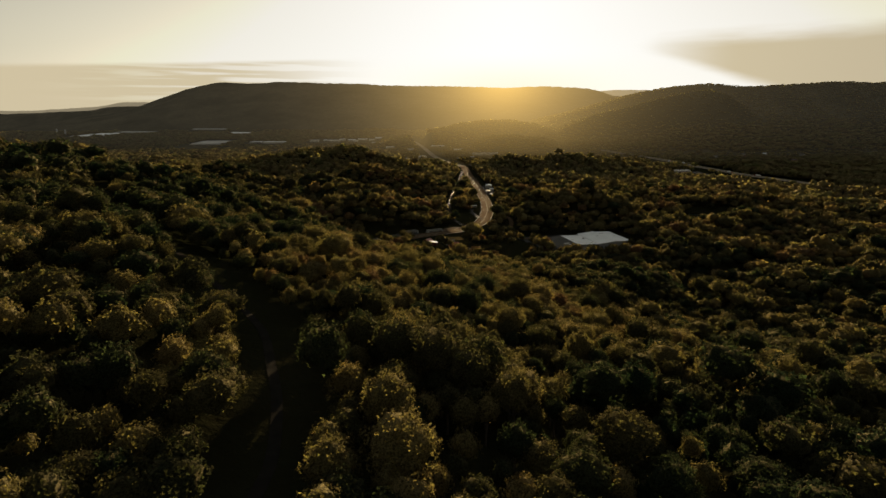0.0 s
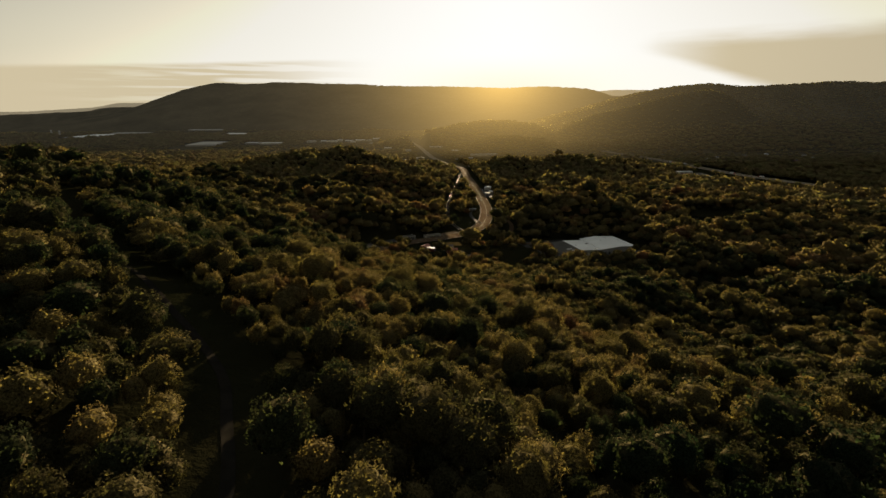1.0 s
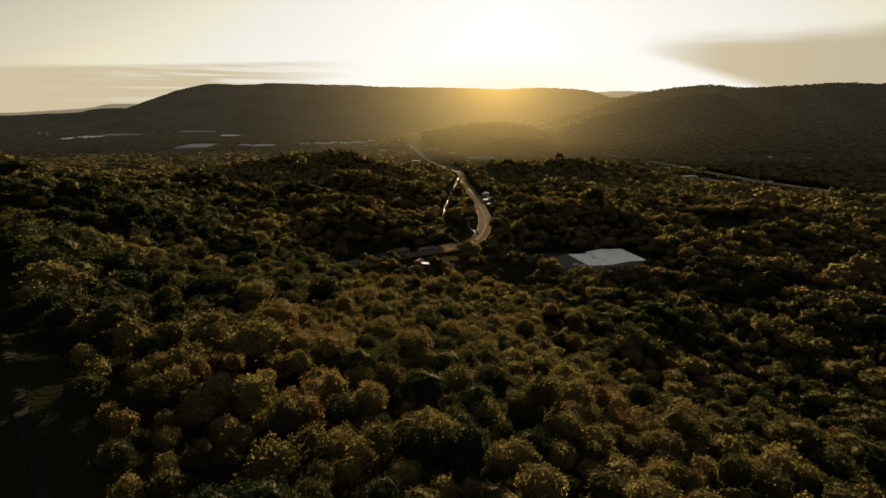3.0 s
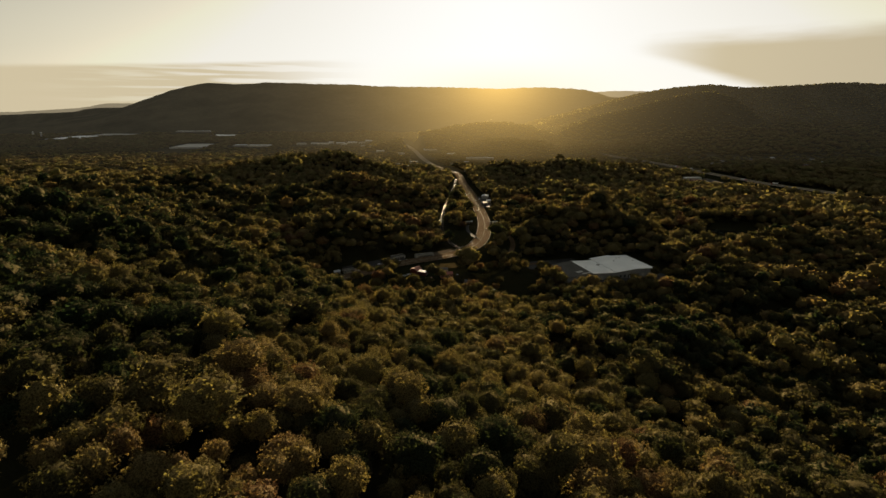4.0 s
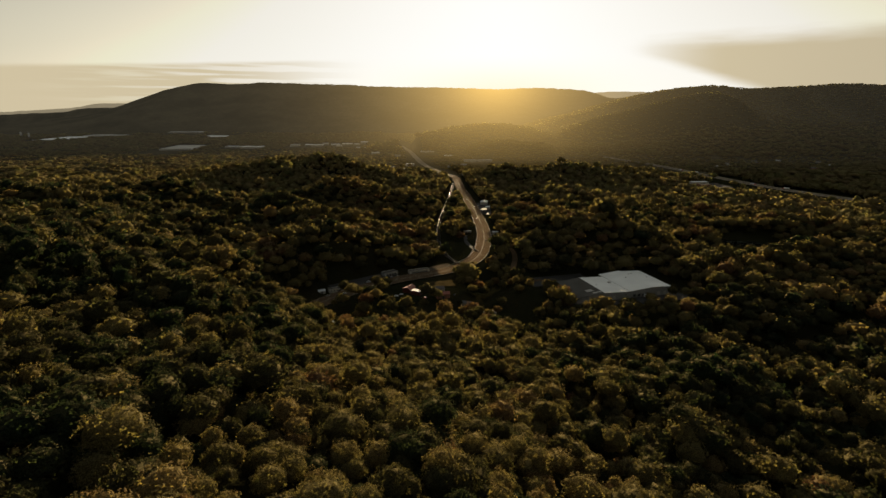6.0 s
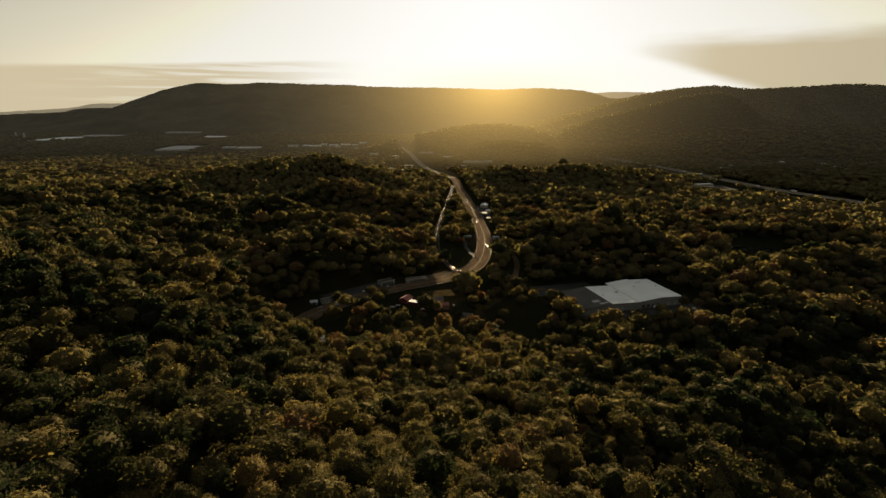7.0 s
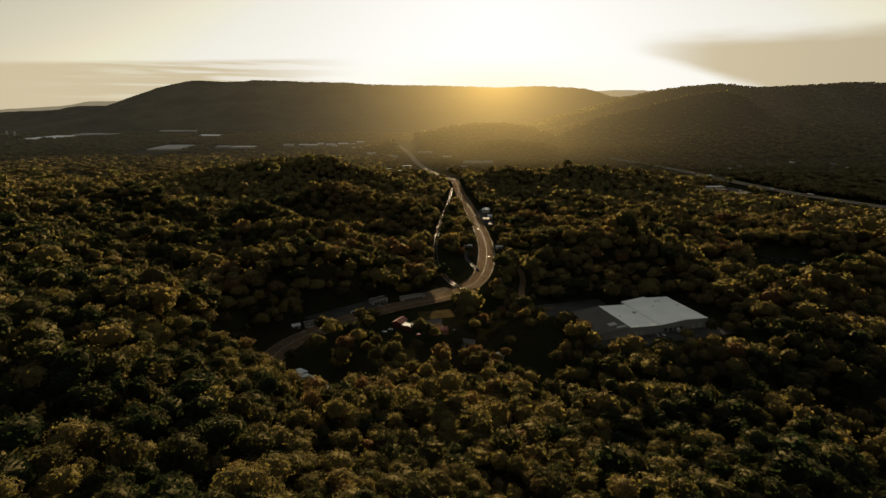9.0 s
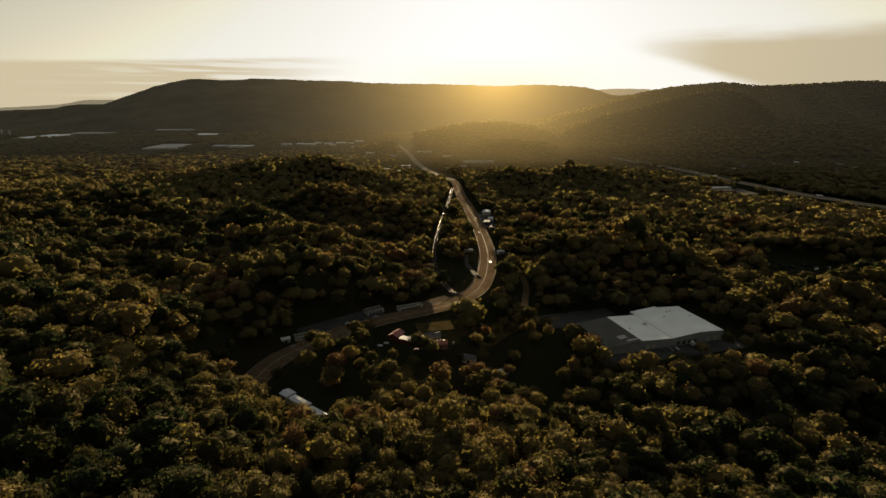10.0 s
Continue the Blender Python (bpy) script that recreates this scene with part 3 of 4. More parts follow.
def forest_mesh(name, trees, templates, rng, mat):
    """trees: rows of x, y, z, width, height, tint. One mesh of leaf sprays."""
    n = len(templates[0][0])
    kind = rng.randint(0, len(templates), len(trees))
    turn = rng.uniform(0, 6.283, len(trees))
    tm = np.stack([a for a, _ in templates])[kind]          # trees, n, corner, place
    cl = np.stack([b for _, b in templates])[kind]
    c, s = np.cos(turn)[:, None, None], np.sin(turn)[:, None, None]
    w, h = trees[:, 3][:, None, None], trees[:, 4][:, None, None]
    x = (tm[..., 0] * c - tm[..., 1] * s) * w + trees[:, 0][:, None, None]
    y = (tm[..., 0] * s + tm[..., 1] * c) * w + trees[:, 1][:, None, None]
    z = tm[..., 2] * h + trees[:, 2][:, None, None]
    verts = np.stack([x, y, z], -1).reshape(-1, 3)
    faces = np.arange(len(verts), dtype=np.int32).reshape(-1, 3)
    me = mesh_from(name, verts, faces, mat, False)
    face_clumps(me, np.stack([cl[..., 0] * c - cl[..., 1] * s, cl[..., 0] * s + cl[..., 1] * c, cl[..., 2]], -1))
    tint = me.attributes.new("tint", "FLOAT", "FACE")
    tint.data.foreach_set("value", np.repeat(trees[:, 5], n).astype(np.float32))
    return me


def clear_of(x, y, margin):
    """True where a tree of that half width may stand."""
    ok = np.ones(x.shape, bool)
    near = (y > 480) & (y < 3400) & (np.abs(x) < 1300)
    for road_name, (line, half) in ROADS.items():
        d, _ = near_line(x[near], y[near], line)
        ok[near] &= d > half + margin + np.where(y[near] > 1900, 3 if road_name == "freeway" else 30, np.where((y[near] > 1700) & (road_name != "freeway"), 30, {"freeway": 42, "highway": 9, "railway_bed": 3}.get(road_name, 1)))
    for yard in YARDS:
        ok &= in_yard(x, y, yard) > margin * 0.8
    for line, half, _ in STREAMS:
        d, _ = near_line(x, y, line)
        ok &= d > half
    for x0, x1, y0, y1 in OPEN:
        ok &= (x < x0) | (x > x1) | (y < y0) | (y > y1)
    d, _ = near_line(x, y, TRACK_LINE + (1.5, 0))
    ok &= d > 5.0 + margin * 1.3
    return ok


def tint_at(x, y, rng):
    # golden on the spur's back and in the valley, greener down its flanks; brightness falloff is painted in too
    lit_gold = np.maximum(rise((x + 115) / 70) * rise((y - 110) / 90), rise((y - 430) / 170))
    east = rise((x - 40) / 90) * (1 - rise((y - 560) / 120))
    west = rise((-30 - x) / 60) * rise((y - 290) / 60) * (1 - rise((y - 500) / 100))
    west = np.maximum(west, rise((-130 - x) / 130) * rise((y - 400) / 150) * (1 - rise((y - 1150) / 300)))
    valley = 0.34 + 0.29 * lit_gold * (1 - 0.7 * np.maximum(east, west))
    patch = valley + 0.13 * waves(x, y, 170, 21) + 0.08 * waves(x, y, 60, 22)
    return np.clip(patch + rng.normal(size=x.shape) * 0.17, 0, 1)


def scatter(rng, x0, x1, y0, y1, step, jitter=0.42):
    xs, ys = np.meshgrid(np.arange(x0, x1, step), np.arange(y0, y1, step * 0.87))
    xs = xs + (np.arange(xs.shape[0]) % 2)[:, None] * step * 0.5
    x = (xs + rng.uniform(-jitter, jitter, xs.shape) * step).ravel()
    y = (ys + rng.uniform(-jitter, jitter, xs.shape) * step).ravel()
    return x, y


def reach(x, y):
    """Distance from the stretch of air that the camera flies through, as seen from above, and whether the place lies ahead."""
    ahead = np.abs(x) < 0.93 * (y + 40) + 45
    dy = np.maximum(y - 300, 0) + np.maximum(-y, 0)
    near = np.abs(x) < 0.96 * (y + 40) + 150
    return np.hypot(x, dy) + np.where(ahead, 0, 170), near & (y > -8)


rng = np.random.RandomState(7)
# name, from, to (metres), spacing, sprays to a crown, their size, lobes
BANDS = (("nearest", 0, 80, 7.4, 820, 0.38, 20), ("near", 80, 170, 7.6, 370, 0.56, 18), ("slope", 170, 270, 8.2, 220, 0.78, 16), ("middle", 270, 430, 9.6, 130, 1.1, 14), ("far", 430, 1000, 12.2, 60, 1.75, 11),
         ("farther", 1000, 1600, 11.8, 18, 2.8, 6), ("distant", 1600, 6500, 18.0, 7, 5.0, 5))
WOODS = {"nearest": "dense olive and russet autumn forest on the spur", "near": "dense autumn forest down the flanks of the spur", "slope": "olive and russet forest on the steep lower spur", "middle": "olive and brown forest on the lower slopes",
         "far": "mixed autumn forest on the valley floor", "farther": "thinning autumn woods and gardens towards the town", "distant": "autumn woods on the far hills, paled for haze"}
SINGLE = (-24, 36, 62, 330)          # the stretch whose trees stand as things of their own
singles = None
for band, d0, d1, step, count, size, lobes in BANDS:
    y1 = min(3730, 300 + d1)
    x, y = scatter(rng, -min(d1, 4200), min(d1, 4200), -150 if d0 < 400 else 100, y1, step)
    d, ahead = reach(x, y)
    keep = (d >= d0) & (d < d1) & ahead
    x, y = x[keep], y[keep]
    k = step / 8.6
    ok = clear_of(x, y, 3.6 if d1 < 1100 else 5.0)
    z = land(x, y)
    # meadows, housing and yards thin the trees out on the valley floor
    if d0 >= 1000:
        town = rise((y - 1650) / 300) * (1 - rise((z - 8) / 8)) * (y < 3600)
        ok &= rng.uniform(size=x.shape) > town * (0.30 + 0.35 * waves(x, y, 420, 31))
    else:
        ok &= rng.uniform(size=x.shape) > 0.06
        # gardens and scrub below the highway
        thin = np.exp(-((x - 15) / 90.0) ** 4 - ((y - 655) / 65.0) ** 4) + np.exp(-((x - 110) / 30.0) ** 4 - ((y - 700) / 70.0) ** 4) + np.exp(-((x + 60) / 40.0) ** 4 - ((y - 660) / 40.0) ** 4)
        ok &= rng.uniform(size=x.shape) > 0.74 * np.minimum(thin, 1)
    x, y, z = x[ok], y[ok], z[ok]
    n = len(x)
    size_of = np.exp(rng.normal(0.0, 0.27, n)).clip(0.5, 1.9) * (1 + 0.13 * waves(x, y, 90, 41))
    w = size_of * k * np.interp(y, (150, 240, 430, 480), (0.96, 1.15, 1.16, 1.15))
    h = (0.55 + 0.45 * size_of) * rng.normal(1.0, 0.14, n).clip(0.65, 1.4) * min(k, 1.3)
    trunk = rng.normal(6.5, 2.3, n).clip(2, 12) * (0.5 + 0.5 * size_of)
    # stands of tall trees, and low scrub in the hollows between them
    stand_of = (0.6 * waves(x, y, 120, 51) + 0.5 * waves(x, y, 60, 52) + 1.1 * waves(x * 0.4, y, 95, 53)) * (0.12 + 0.14 * rise((y - 380) / 150)) * (1 - rise((y - 900) / 200))
    tall = np.clip(1.04 + stand_of, 0.5, 1.5)
    w, h, trunk = w * (0.6 + 0.4 * tall), h * tall, trunk * tall
    if d0 >= 1000:                                           # gardens: low trees
        low = 1 - 0.3 * rise((y - 1650) / 300) * (1 - rise((z - 8) / 8)) * (y < 3300)
        w, h, trunk = w * (0.4 + 0.6 * low), h * low, trunk * low * low
    if d0 >= 1600:
        h, trunk = h * 0.8, trunk - 3.5
    high = 1 - 0.35 * rise((z - 90) / 60) * (d0 >= 1000)
    w, h, trunk = w * high, h * high, trunk * high * high - 2 * (1 - high)
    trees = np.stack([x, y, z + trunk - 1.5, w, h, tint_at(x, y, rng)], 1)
    if band == "nearest":
        own = (x > SINGLE[0]) & (x < SINGLE[1]) & (y > SINGLE[2]) & (y < SINGLE[3])
        singles, trees = np.column_stack([trees[own], z[own]]), trees[~own]
    tm = [crown_cards(rng, count, size / k, lobes=lobes, shell=2 if d0 < 1000 else 1, loose=0.6 if d0 < 430 else 0.68 if d0 < 1000 else 0.5) for _ in range(12)]
    ob = new("forest", forest_mesh("forest", trees, tm, rng, M_FAR_LEAF if d0 >= 1600 else M_HAZE_PALE if d0 >= 1000 else M_FOREST))
    tagged(ob, WOODS[band], "forest", kind="stuff")


def limb(bm, a, b, ra, rb, sides=6):
    """A tapered branch from a to b."""
    a, b = Vector(a), Vector(b)
    q = (b - a).to_track_quat("Z", "Y").to_matrix()
    rings = []
    for p, r in ((a, ra), (b, rb)):
        rings.append([bm.verts.new(p + q @ Vector((r * math.cos(k * 6.283 / sides), r * math.sin(k * 6.283 / sides), 0))) for k in range(sides)])
    for k in range(sides):
        bm.faces.new((rings[0][k], rings[0][(k + 1) % sides], rings[1][(k + 1) % sides], rings[1][k]))


def single_tree(seed):
    """A broadleaf tree, crown foot 6.5 m up: an Empty at its base with trunk and crown."""
    r = np.random.RandomState(seed)
    root = new("tree")
    bm = bmesh.new()
    bend = [(0, 0, -1.0)]
    for zz in (2.5, 5.5, 9.0, 12.5):
        bend.append((bend[-1][0] + r.uniform(-0.3, 0.3), bend[-1][1] + r.uniform(-0.3, 0.3), zz))
    for (a, b), (ra, rb) in zip(zip(bend, bend[1:]), ((0.42, 0.30), (0.30, 0.25), (0.25, 0.18), (0.18, 0.07))):
        limb(bm, a, b, ra, rb, 8)
    for _ in range(9):
        a = bend[r.randint(2, 4)]
        t = r.uniform(0, 6.283)
        b = (a[0] + math.cos(t) * r.uniform(1.8, 3.6), a[1] + math.sin(t) * r.uniform(1.8, 3.6), a[2] + r.uniform(1.5, 4.0))
        limb(bm, a, b, 0.14, 0.05, 5)
    me = bpy.data.meshes.new("trunk")
    bm.to_mesh(me)
    bm.free()
    me.materials.append(M_BARK)
    new("trunk", me).parent = root
    tri, clump = crown_cards(r, 1100, 0.36, lobes=20, radius=5.4)
    me = mesh_from("crown", tri.reshape(-1, 3) + (0, 0, 5.0), np.arange(len(tri) * 3).reshape(-1, 3), M_LEAF, False)
    face_clumps(me, clump)
    new("crown", me).parent = root
    return root


kinds = [single_tree(100 + k) for k in range(7)]
used = set()
for k, (x, y, zc, w, h, tint, z) in enumerate(singles):
    src = kinds[k % 7]
    m = pose(x, y, z, 0, 0, float(rng.uniform(0, 360)))
    src.scale = (1, 1, 1)
    t = src if src not in used else copy_thing(src, m)
    used.add(src)
    t.matrix_basis = m @ Matrix.Diagonal((w, w, (h + w) / 2 * 1.03, 1))
    tagged(t, "broadleaf tree with a rounded autumn crown in dense forest", "tree", "trees under the flight line")


# ---------------------------------------------------------------- things
M_STEEL = plain("worn_steel", (0.22, 0.18, 0.14), 0.55, 1.0, scale=0.5, vary=0.15)
M_ZINC = plain("galvanised_steel", (0.45, 0.44, 0.42), 0.45, 1.0, scale=0.8, vary=0.2, far=True)
M_SHINY_ROOF = plain("bare_metal_roof", (0.62, 0.58, 0.54), 0.24, 1.0, scale=0.4, vary=0.12)
M_TIMBER = plain("tarred_timber", (0.06, 0.05, 0.04), 0.85, scale=1.0, vary=0.3)
M_CONCRETE = plain("concrete", (0.34, 0.33, 0.30), 0.8, scale=0.4, vary=0.2, far=True)
M_CREAM = plain("cream_painted_wall", (0.38, 0.36, 0.31), 0.85, gloss=0.02, scale=0.4, vary=0.12, far=True)
M_BRICK = plain("red_brick_wall", (0.26, 0.11, 0.075), 0.85, scale=0.8, vary=0.25, far=True)
M_RED_SHEET = plain("red_painted_sheet", (0.11, 0.028, 0.022), 0.55, scale=0.3, vary=0.2)
M_RUST_ROOF = plain("rusty_red_roof", (0.24, 0.075, 0.05), 0.6, scale=0.3, vary=0.3)
M_SHINGLE = plain("dark_shingles", (0.085, 0.08, 0.075), 0.85, scale=0.6, vary=0.25, far=True)
M_PALE_ROOF = plain("pale_metal_roof", (0.56, 0.58, 0.60), 0.8, gloss=0.0, scale=0.3, vary=0.12, far=True)
M_DOOR = plain("dark_opening", (0.03, 0.03, 0.032), 0.4, scale=0.8, vary=0.2)
M_PANE = plain("window_glass", (0.04, 0.045, 0.05), 0.12, scale=0.5, vary=0.1, gloss=0.8)
M_TYRE = plain("rubber", (0.02, 0.02, 0.02), 0.8, scale=2.0, vary=0.2)
M_FIELD = plain("dry_brown_grass", (0.055, 0.042, 0.020), 0.95, gloss=0.0, scale=0.15, vary=0.35, fine=2.0)
M_APRON = plain("pale_gravel", (0.09, 0.073, 0.054), 0.95, gloss=0.0, scale=0.2, vary=0.3, fine=3.0)
PAINTS = {"white": plain("white_car_paint", (0.6, 0.6, 0.59), 0.5, gloss=0.1, vary=0.06), "silver": plain("silver_car_paint", (0.5, 0.5, 0.5), 0.3, 0.6, vary=0.06),
          "dark": plain("dark_car_paint", (0.035, 0.038, 0.045), 0.3, vary=0.1), "red": plain("red_car_paint", (0.35, 0.03, 0.025), 0.3, vary=0.08)}


def still_water():
    m, t = material("still_water")
    at = t.nodes.new("ShaderNodeNewGeometry").outputs["Position"]
    rip = node(t, "TexNoise", Vector=at, Scale=0.8, Detail=3.0).outputs[0]
    b = node(t, "BsdfPrincipled", Base_Color=(0.02, 0.022, 0.016, 1), Roughness=0.08, IOR=1.33, Normal=relief(t, rip, 0.15, 0.05))
    finish(t, b.outputs[0])
    return m


M_WATER = still_water()


def part(name, bm, mat, parent=None, label=""):
    """One mesh object, under a thing or a part."""
    me = bpy.data.meshes.new(name)
    bm.normal_update()
    bm.to_mesh(me)
    bm.free()
    me.materials.append(mat)
    ob = new(name, me)
    if parent:
        ob.parent = parent
    if label:
        tagged(ob, label)
    return ob


def box(bm, x0, x1, y0, y1, z0, z1):
    v = [bm.verts.new((x, y, z)) for z in (z0, z1) for x, y in ((x0, y0), (x1, y0), (x1, y1), (x0, y1))]
    for f in ((3, 2, 1, 0), (4, 5, 6, 7), (0, 1, 5, 4), (1, 2, 6, 5), (2, 3, 7, 6), (3, 0, 4, 7)):
        bm.faces.new([v[i] for i in f])
    return v


def boxed(name, mat, parent, *dims, label="", bevel=0.0):
    bm = bmesh.new()
    box(bm, *dims)
    if bevel:
        bmesh.ops.bevel(bm, geom=bm.edges[:], offset=bevel, segments=1, affect="EDGES")
    return part(name, bm, mat, parent, label)


def extruded(bm, outline, y0, y1):
    """A solid from an outline in x and z, drawn out along y."""
    a = [bm.verts.new((x, y0, z)) for x, z in outline]
    b = [bm.verts.new((x, y1, z)) for x, z in outline]
    n = len(outline)
    bm.faces.new(a)
    bm.faces.new(b[::-1])
    for i in range(n):
        bm.faces.new((a[(i + 1) % n], a[i], b[i], b[(i + 1) % n]))


def tube(bm, a, b, r, sides=8):
    limb(bm, a, b, r, r, sides)


def wheel(parent, x, y, r, width):
    bm = bmesh.new()
    bmesh.ops.create_cone(bm, cap_ends=True, segments=12, radius1=r, radius2=r, depth=width, matrix=pose(x, y, r, 90, 0, 0))
    return part("wheel", bm, M_TYRE, parent)


def height_at(x, y):
    return float(land(np.array([float(x)]), np.array([float(y)]))[0])


# -------- vehicles: built once, then copied
def make_car(colour):
    """A saloon car, 4.5 m long, nose towards +x."""
    car = new("car")
    bm = bmesh.new()
    extruded(bm, ((-2.2, 0.35), (2.2, 0.35), (2.25, 0.62), (2.05, 0.82), (1.0, 0.92), (-1.7, 0.98), (-2.2, 0.88)), -0.88, 0.88)
    bmesh.ops.bevel(bm, geom=bm.edges[:], offset=0.06, segments=1, affect="EDGES")
    part("body", bm, PAINTS[colour], car)
    bm = bmesh.new()
    extruded(bm, ((-1.75, 0.95), (0.95, 0.90), (0.25, 1.36), (-1.15, 1.40)), -0.76, 0.76)
    cabin = part("cabin", bm, M_PANE, car, "dark glazed cabin")
    boxed("roof", PAINTS[colour], car, -1.12, 0.22, -0.74, 0.74, 1.38, 1.46, bevel=0.03)
    for x in (-1.35, 1.35):
        for y in (-0.8, 0.8):
            wheel(car, x, y, 0.33, 0.22)
    for y in (-0.6, 0.6):
        boxed("headlight", M_PANE, car, 2.16, 2.27, y - 0.18, y + 0.18, 0.60, 0.74)
    return tagged(car, colour + (" painted" if colour != "dark" else " blue painted") + " saloon car on worn asphalt", "car")


def make_trailer(tractor):
    """A white box trailer, with or without its tractor."""
    truck = new("truck" if tractor else "box_trailer")
    boxed("box", PAINTS["white"], truck, -8.0, 5.0, -1.3, 1.3, 1.15, 4.0, bevel=0.05)
    boxed("frame", M_TIMBER, truck, -7.6, 4.6, -0.6, 0.6, 0.85, 1.15)
    boxed("rear_door", PAINTS["silver"], truck, -8.05, -8.0, -1.2, 1.2, 1.25, 3.9)
    for x in (-7.0, -5.8):
        for y in (-1.05, 1.05):
            wheel(truck, x, y, 0.5, 0.4)
    if tractor:
        bm = bmesh.new()
        extruded(bm, ((5.4, 0.8), (8.6, 0.8), (8.6, 1.7), (7.4, 2.0), (6.9, 3.2), (5.4, 3.4)), -1.2, 1.2)
        part("cab", bm, PAINTS["red"], truck, "red tractor cab")
        for x in (5.0, 8.0):
            for y in (-1.05, 1.05):
                wheel(truck, x, y, 0.5, 0.4)
        return tagged(truck, "white box lorry with a red cab on the road", "truck")
    for y in (-0.7, 0.7):
        boxed("landing_leg", M_ZINC, truck, 3.0, 3.2, y - 0.1, y + 0.1, 0.0, 0.9)
    return tagged(truck, "white box trailer parked in an asphalt yard", "trailer")


first_use = set()


def stand(src, x, y, turn, z=None, group="", lift=0.0):
    m = pose(x, y, (height_at(x, y) if z is None else z) + lift, 0, 0, turn)
    ob = copy_thing(src, m) if src in first_use else src
    ob.matrix_basis = m
    first_use.add(src)
    return tagged(ob, group=group)


CARS = {k: make_car(k) for k in PAINTS}
TRAILER, TRUCK = make_trailer(False), make_trailer(True)


def on_road(src, road, along, offset, back=False):
    """Stand a vehicle on a road, that far along it (0 to 1), offset metres to the right of its middle."""
    line = ROADS[road][0]
    i = int(along * (len(line) - 2))
    d = line[i + 1, :2] - line[i, :2]
    d = d / np.linalg.norm(d)
    p = line[i, :2] + np.array((d[1], -d[0])) * offset
    stand(src, p[0], p[1], math.degrees(math.atan2(d[1], d[0])) + (180 if back else 0), line[i, 2] + 0.01, "vehicles on the " + road)


for road, along, off, back, c in (("highway", 0.135, 3, False, "dark"), ("highway", 0.195, -4, True, "silver"), ("highway", 0.232, 3, False, "white"), ("highway", 0.262, -4, True, "white"), ("highway", 0.30, 6, False, "dark"),
                                  ("highway", 0.33, -7, True, "dark"), ("highway", 0.42, 4, False, "silver"), ("highway", 0.60, -4, True, "white"), ("highway", 0.70, 4, False, "white"), ("freeway", 0.28, 8, False, "white"),
                                  ("freeway", 0.45, -8, True, "silver"), ("freeway", 0.52, 9, False, "dark"), ("freeway", 0.66, -7, True, "white"), ("freeway", 0.74, 8, False, "silver")):
    on_road(CARS[c], road, along, off, back)
for along, off, back in ((0.36, 7, False), (0.41, -8, True), (0.58, 7, False), (0.63, -9, True)):
    on_road(TRUCK, "freeway", along, off, back)

# -------- road furniture
for offset, dash, name in ((-0.35, 0, "yellow_line"), (0.35, 0, "yellow_line"), (-10.3, 0, "edge_line"), (10.3, 0, "edge_line"), (-3.6, 1, "lane_line"), (3.6, 1, "lane_line"), (-7.0, 1, "lane_line"), (7.0, 1, "lane_line")):
    line = curve_points(HIGHWAY, 3)[:700]
    if not dash:
        tagged(ribbon(name, line, 0.12, M_LINE, 0.015, False, offset), "faded painted line along the asphalt highway", "road marking", kind="structure")
    else:
        bm = bmesh.new()
        d = np.gradient(line[:, :2], axis=0)
        d /= np.linalg.norm(d, axis=1)[:, None]
        q = line[:, :2] + np.stack([d[:, 1], -d[:, 0]], 1) * offset
        for i in range(0, len(q) - 1, 4):
            s = np.array((d[i][1], -d[i][0])) * 0.12
            z = line[i, 2] + 0.015
            bm.faces.new([bm.verts.new((*p, z)) for p in (q[i] - s, q[i] + s, q[i + 1] + s, q[i + 1] - s)][::-1])
        for f in bm.faces:
            f.normal_update()
            if f.normal.z < 0:
                f.normal_flip()
        tagged(part(name, bm, M_LINE), "faded dashed lane line on the asphalt highway", "road marking", kind="structure")


def guard_rail(line, offset, label):
    """A steel beam on posts along a road."""
    rail = new("guard_rail")
    p = line[:, :2]
    d = np.gradient(p, axis=0)
    d /= np.linalg.norm(d, axis=1)[:, None]
    side = np.stack([d[:, 1], -d[:, 0]], 1)
    at = p + side * offset
    prof = ((-0.07, 0.45), (0.07, 0.50), (-0.02, 0.60), (0.07, 0.70), (-0.07, 0.78))
    v = np.array([[(*(at[i] + side[i] * u), line[i, 2] + w) for u, w in prof] for i in range(len(line))])
    me = mesh_from("beam", v.reshape(-1, 3), grid_faces(len(line), len(prof)), M_ZINC)
    new("beam", me).parent = rail
    for i in range(0, len(line), 2):
        boxed("post", M_ZINC, rail, at[i][0] - 0.06, at[i][0] + 0.06, at[i][1] - 0.06, at[i][1] + 0.06, line[i, 2] - 0.6, line[i, 2] + 0.78)
    return tagged(rail, label, "guard rail")


guard_rail(curve_points(RAMP, 4), -2.3, "galvanised steel guard rail along a curving slip road")
guard_rail(curve_points(HIGHWAY[6:12], 5), 11.6, "galvanised steel guard rail beside the highway bend")
guard_rail(curve_points(HIGHWAY[7:14], 5), -11.6, "galvanised steel guard rail on the inner highway edge")

tagged(ribbon("median", ROADS["freeway"][0], 3.0, M_FIELD, 0.05), "strip of dry grass between the freeway carriageways", "verge", kind="structure")
for off in (-15.5, -3.6, 3.6, 15.5):
    tagged(ribbon("edge_line", ROADS["freeway"][0], 0.2, M_LINE, 0.03, False, off), "faded painted edge line along the freeway", "road marking", kind="structure")

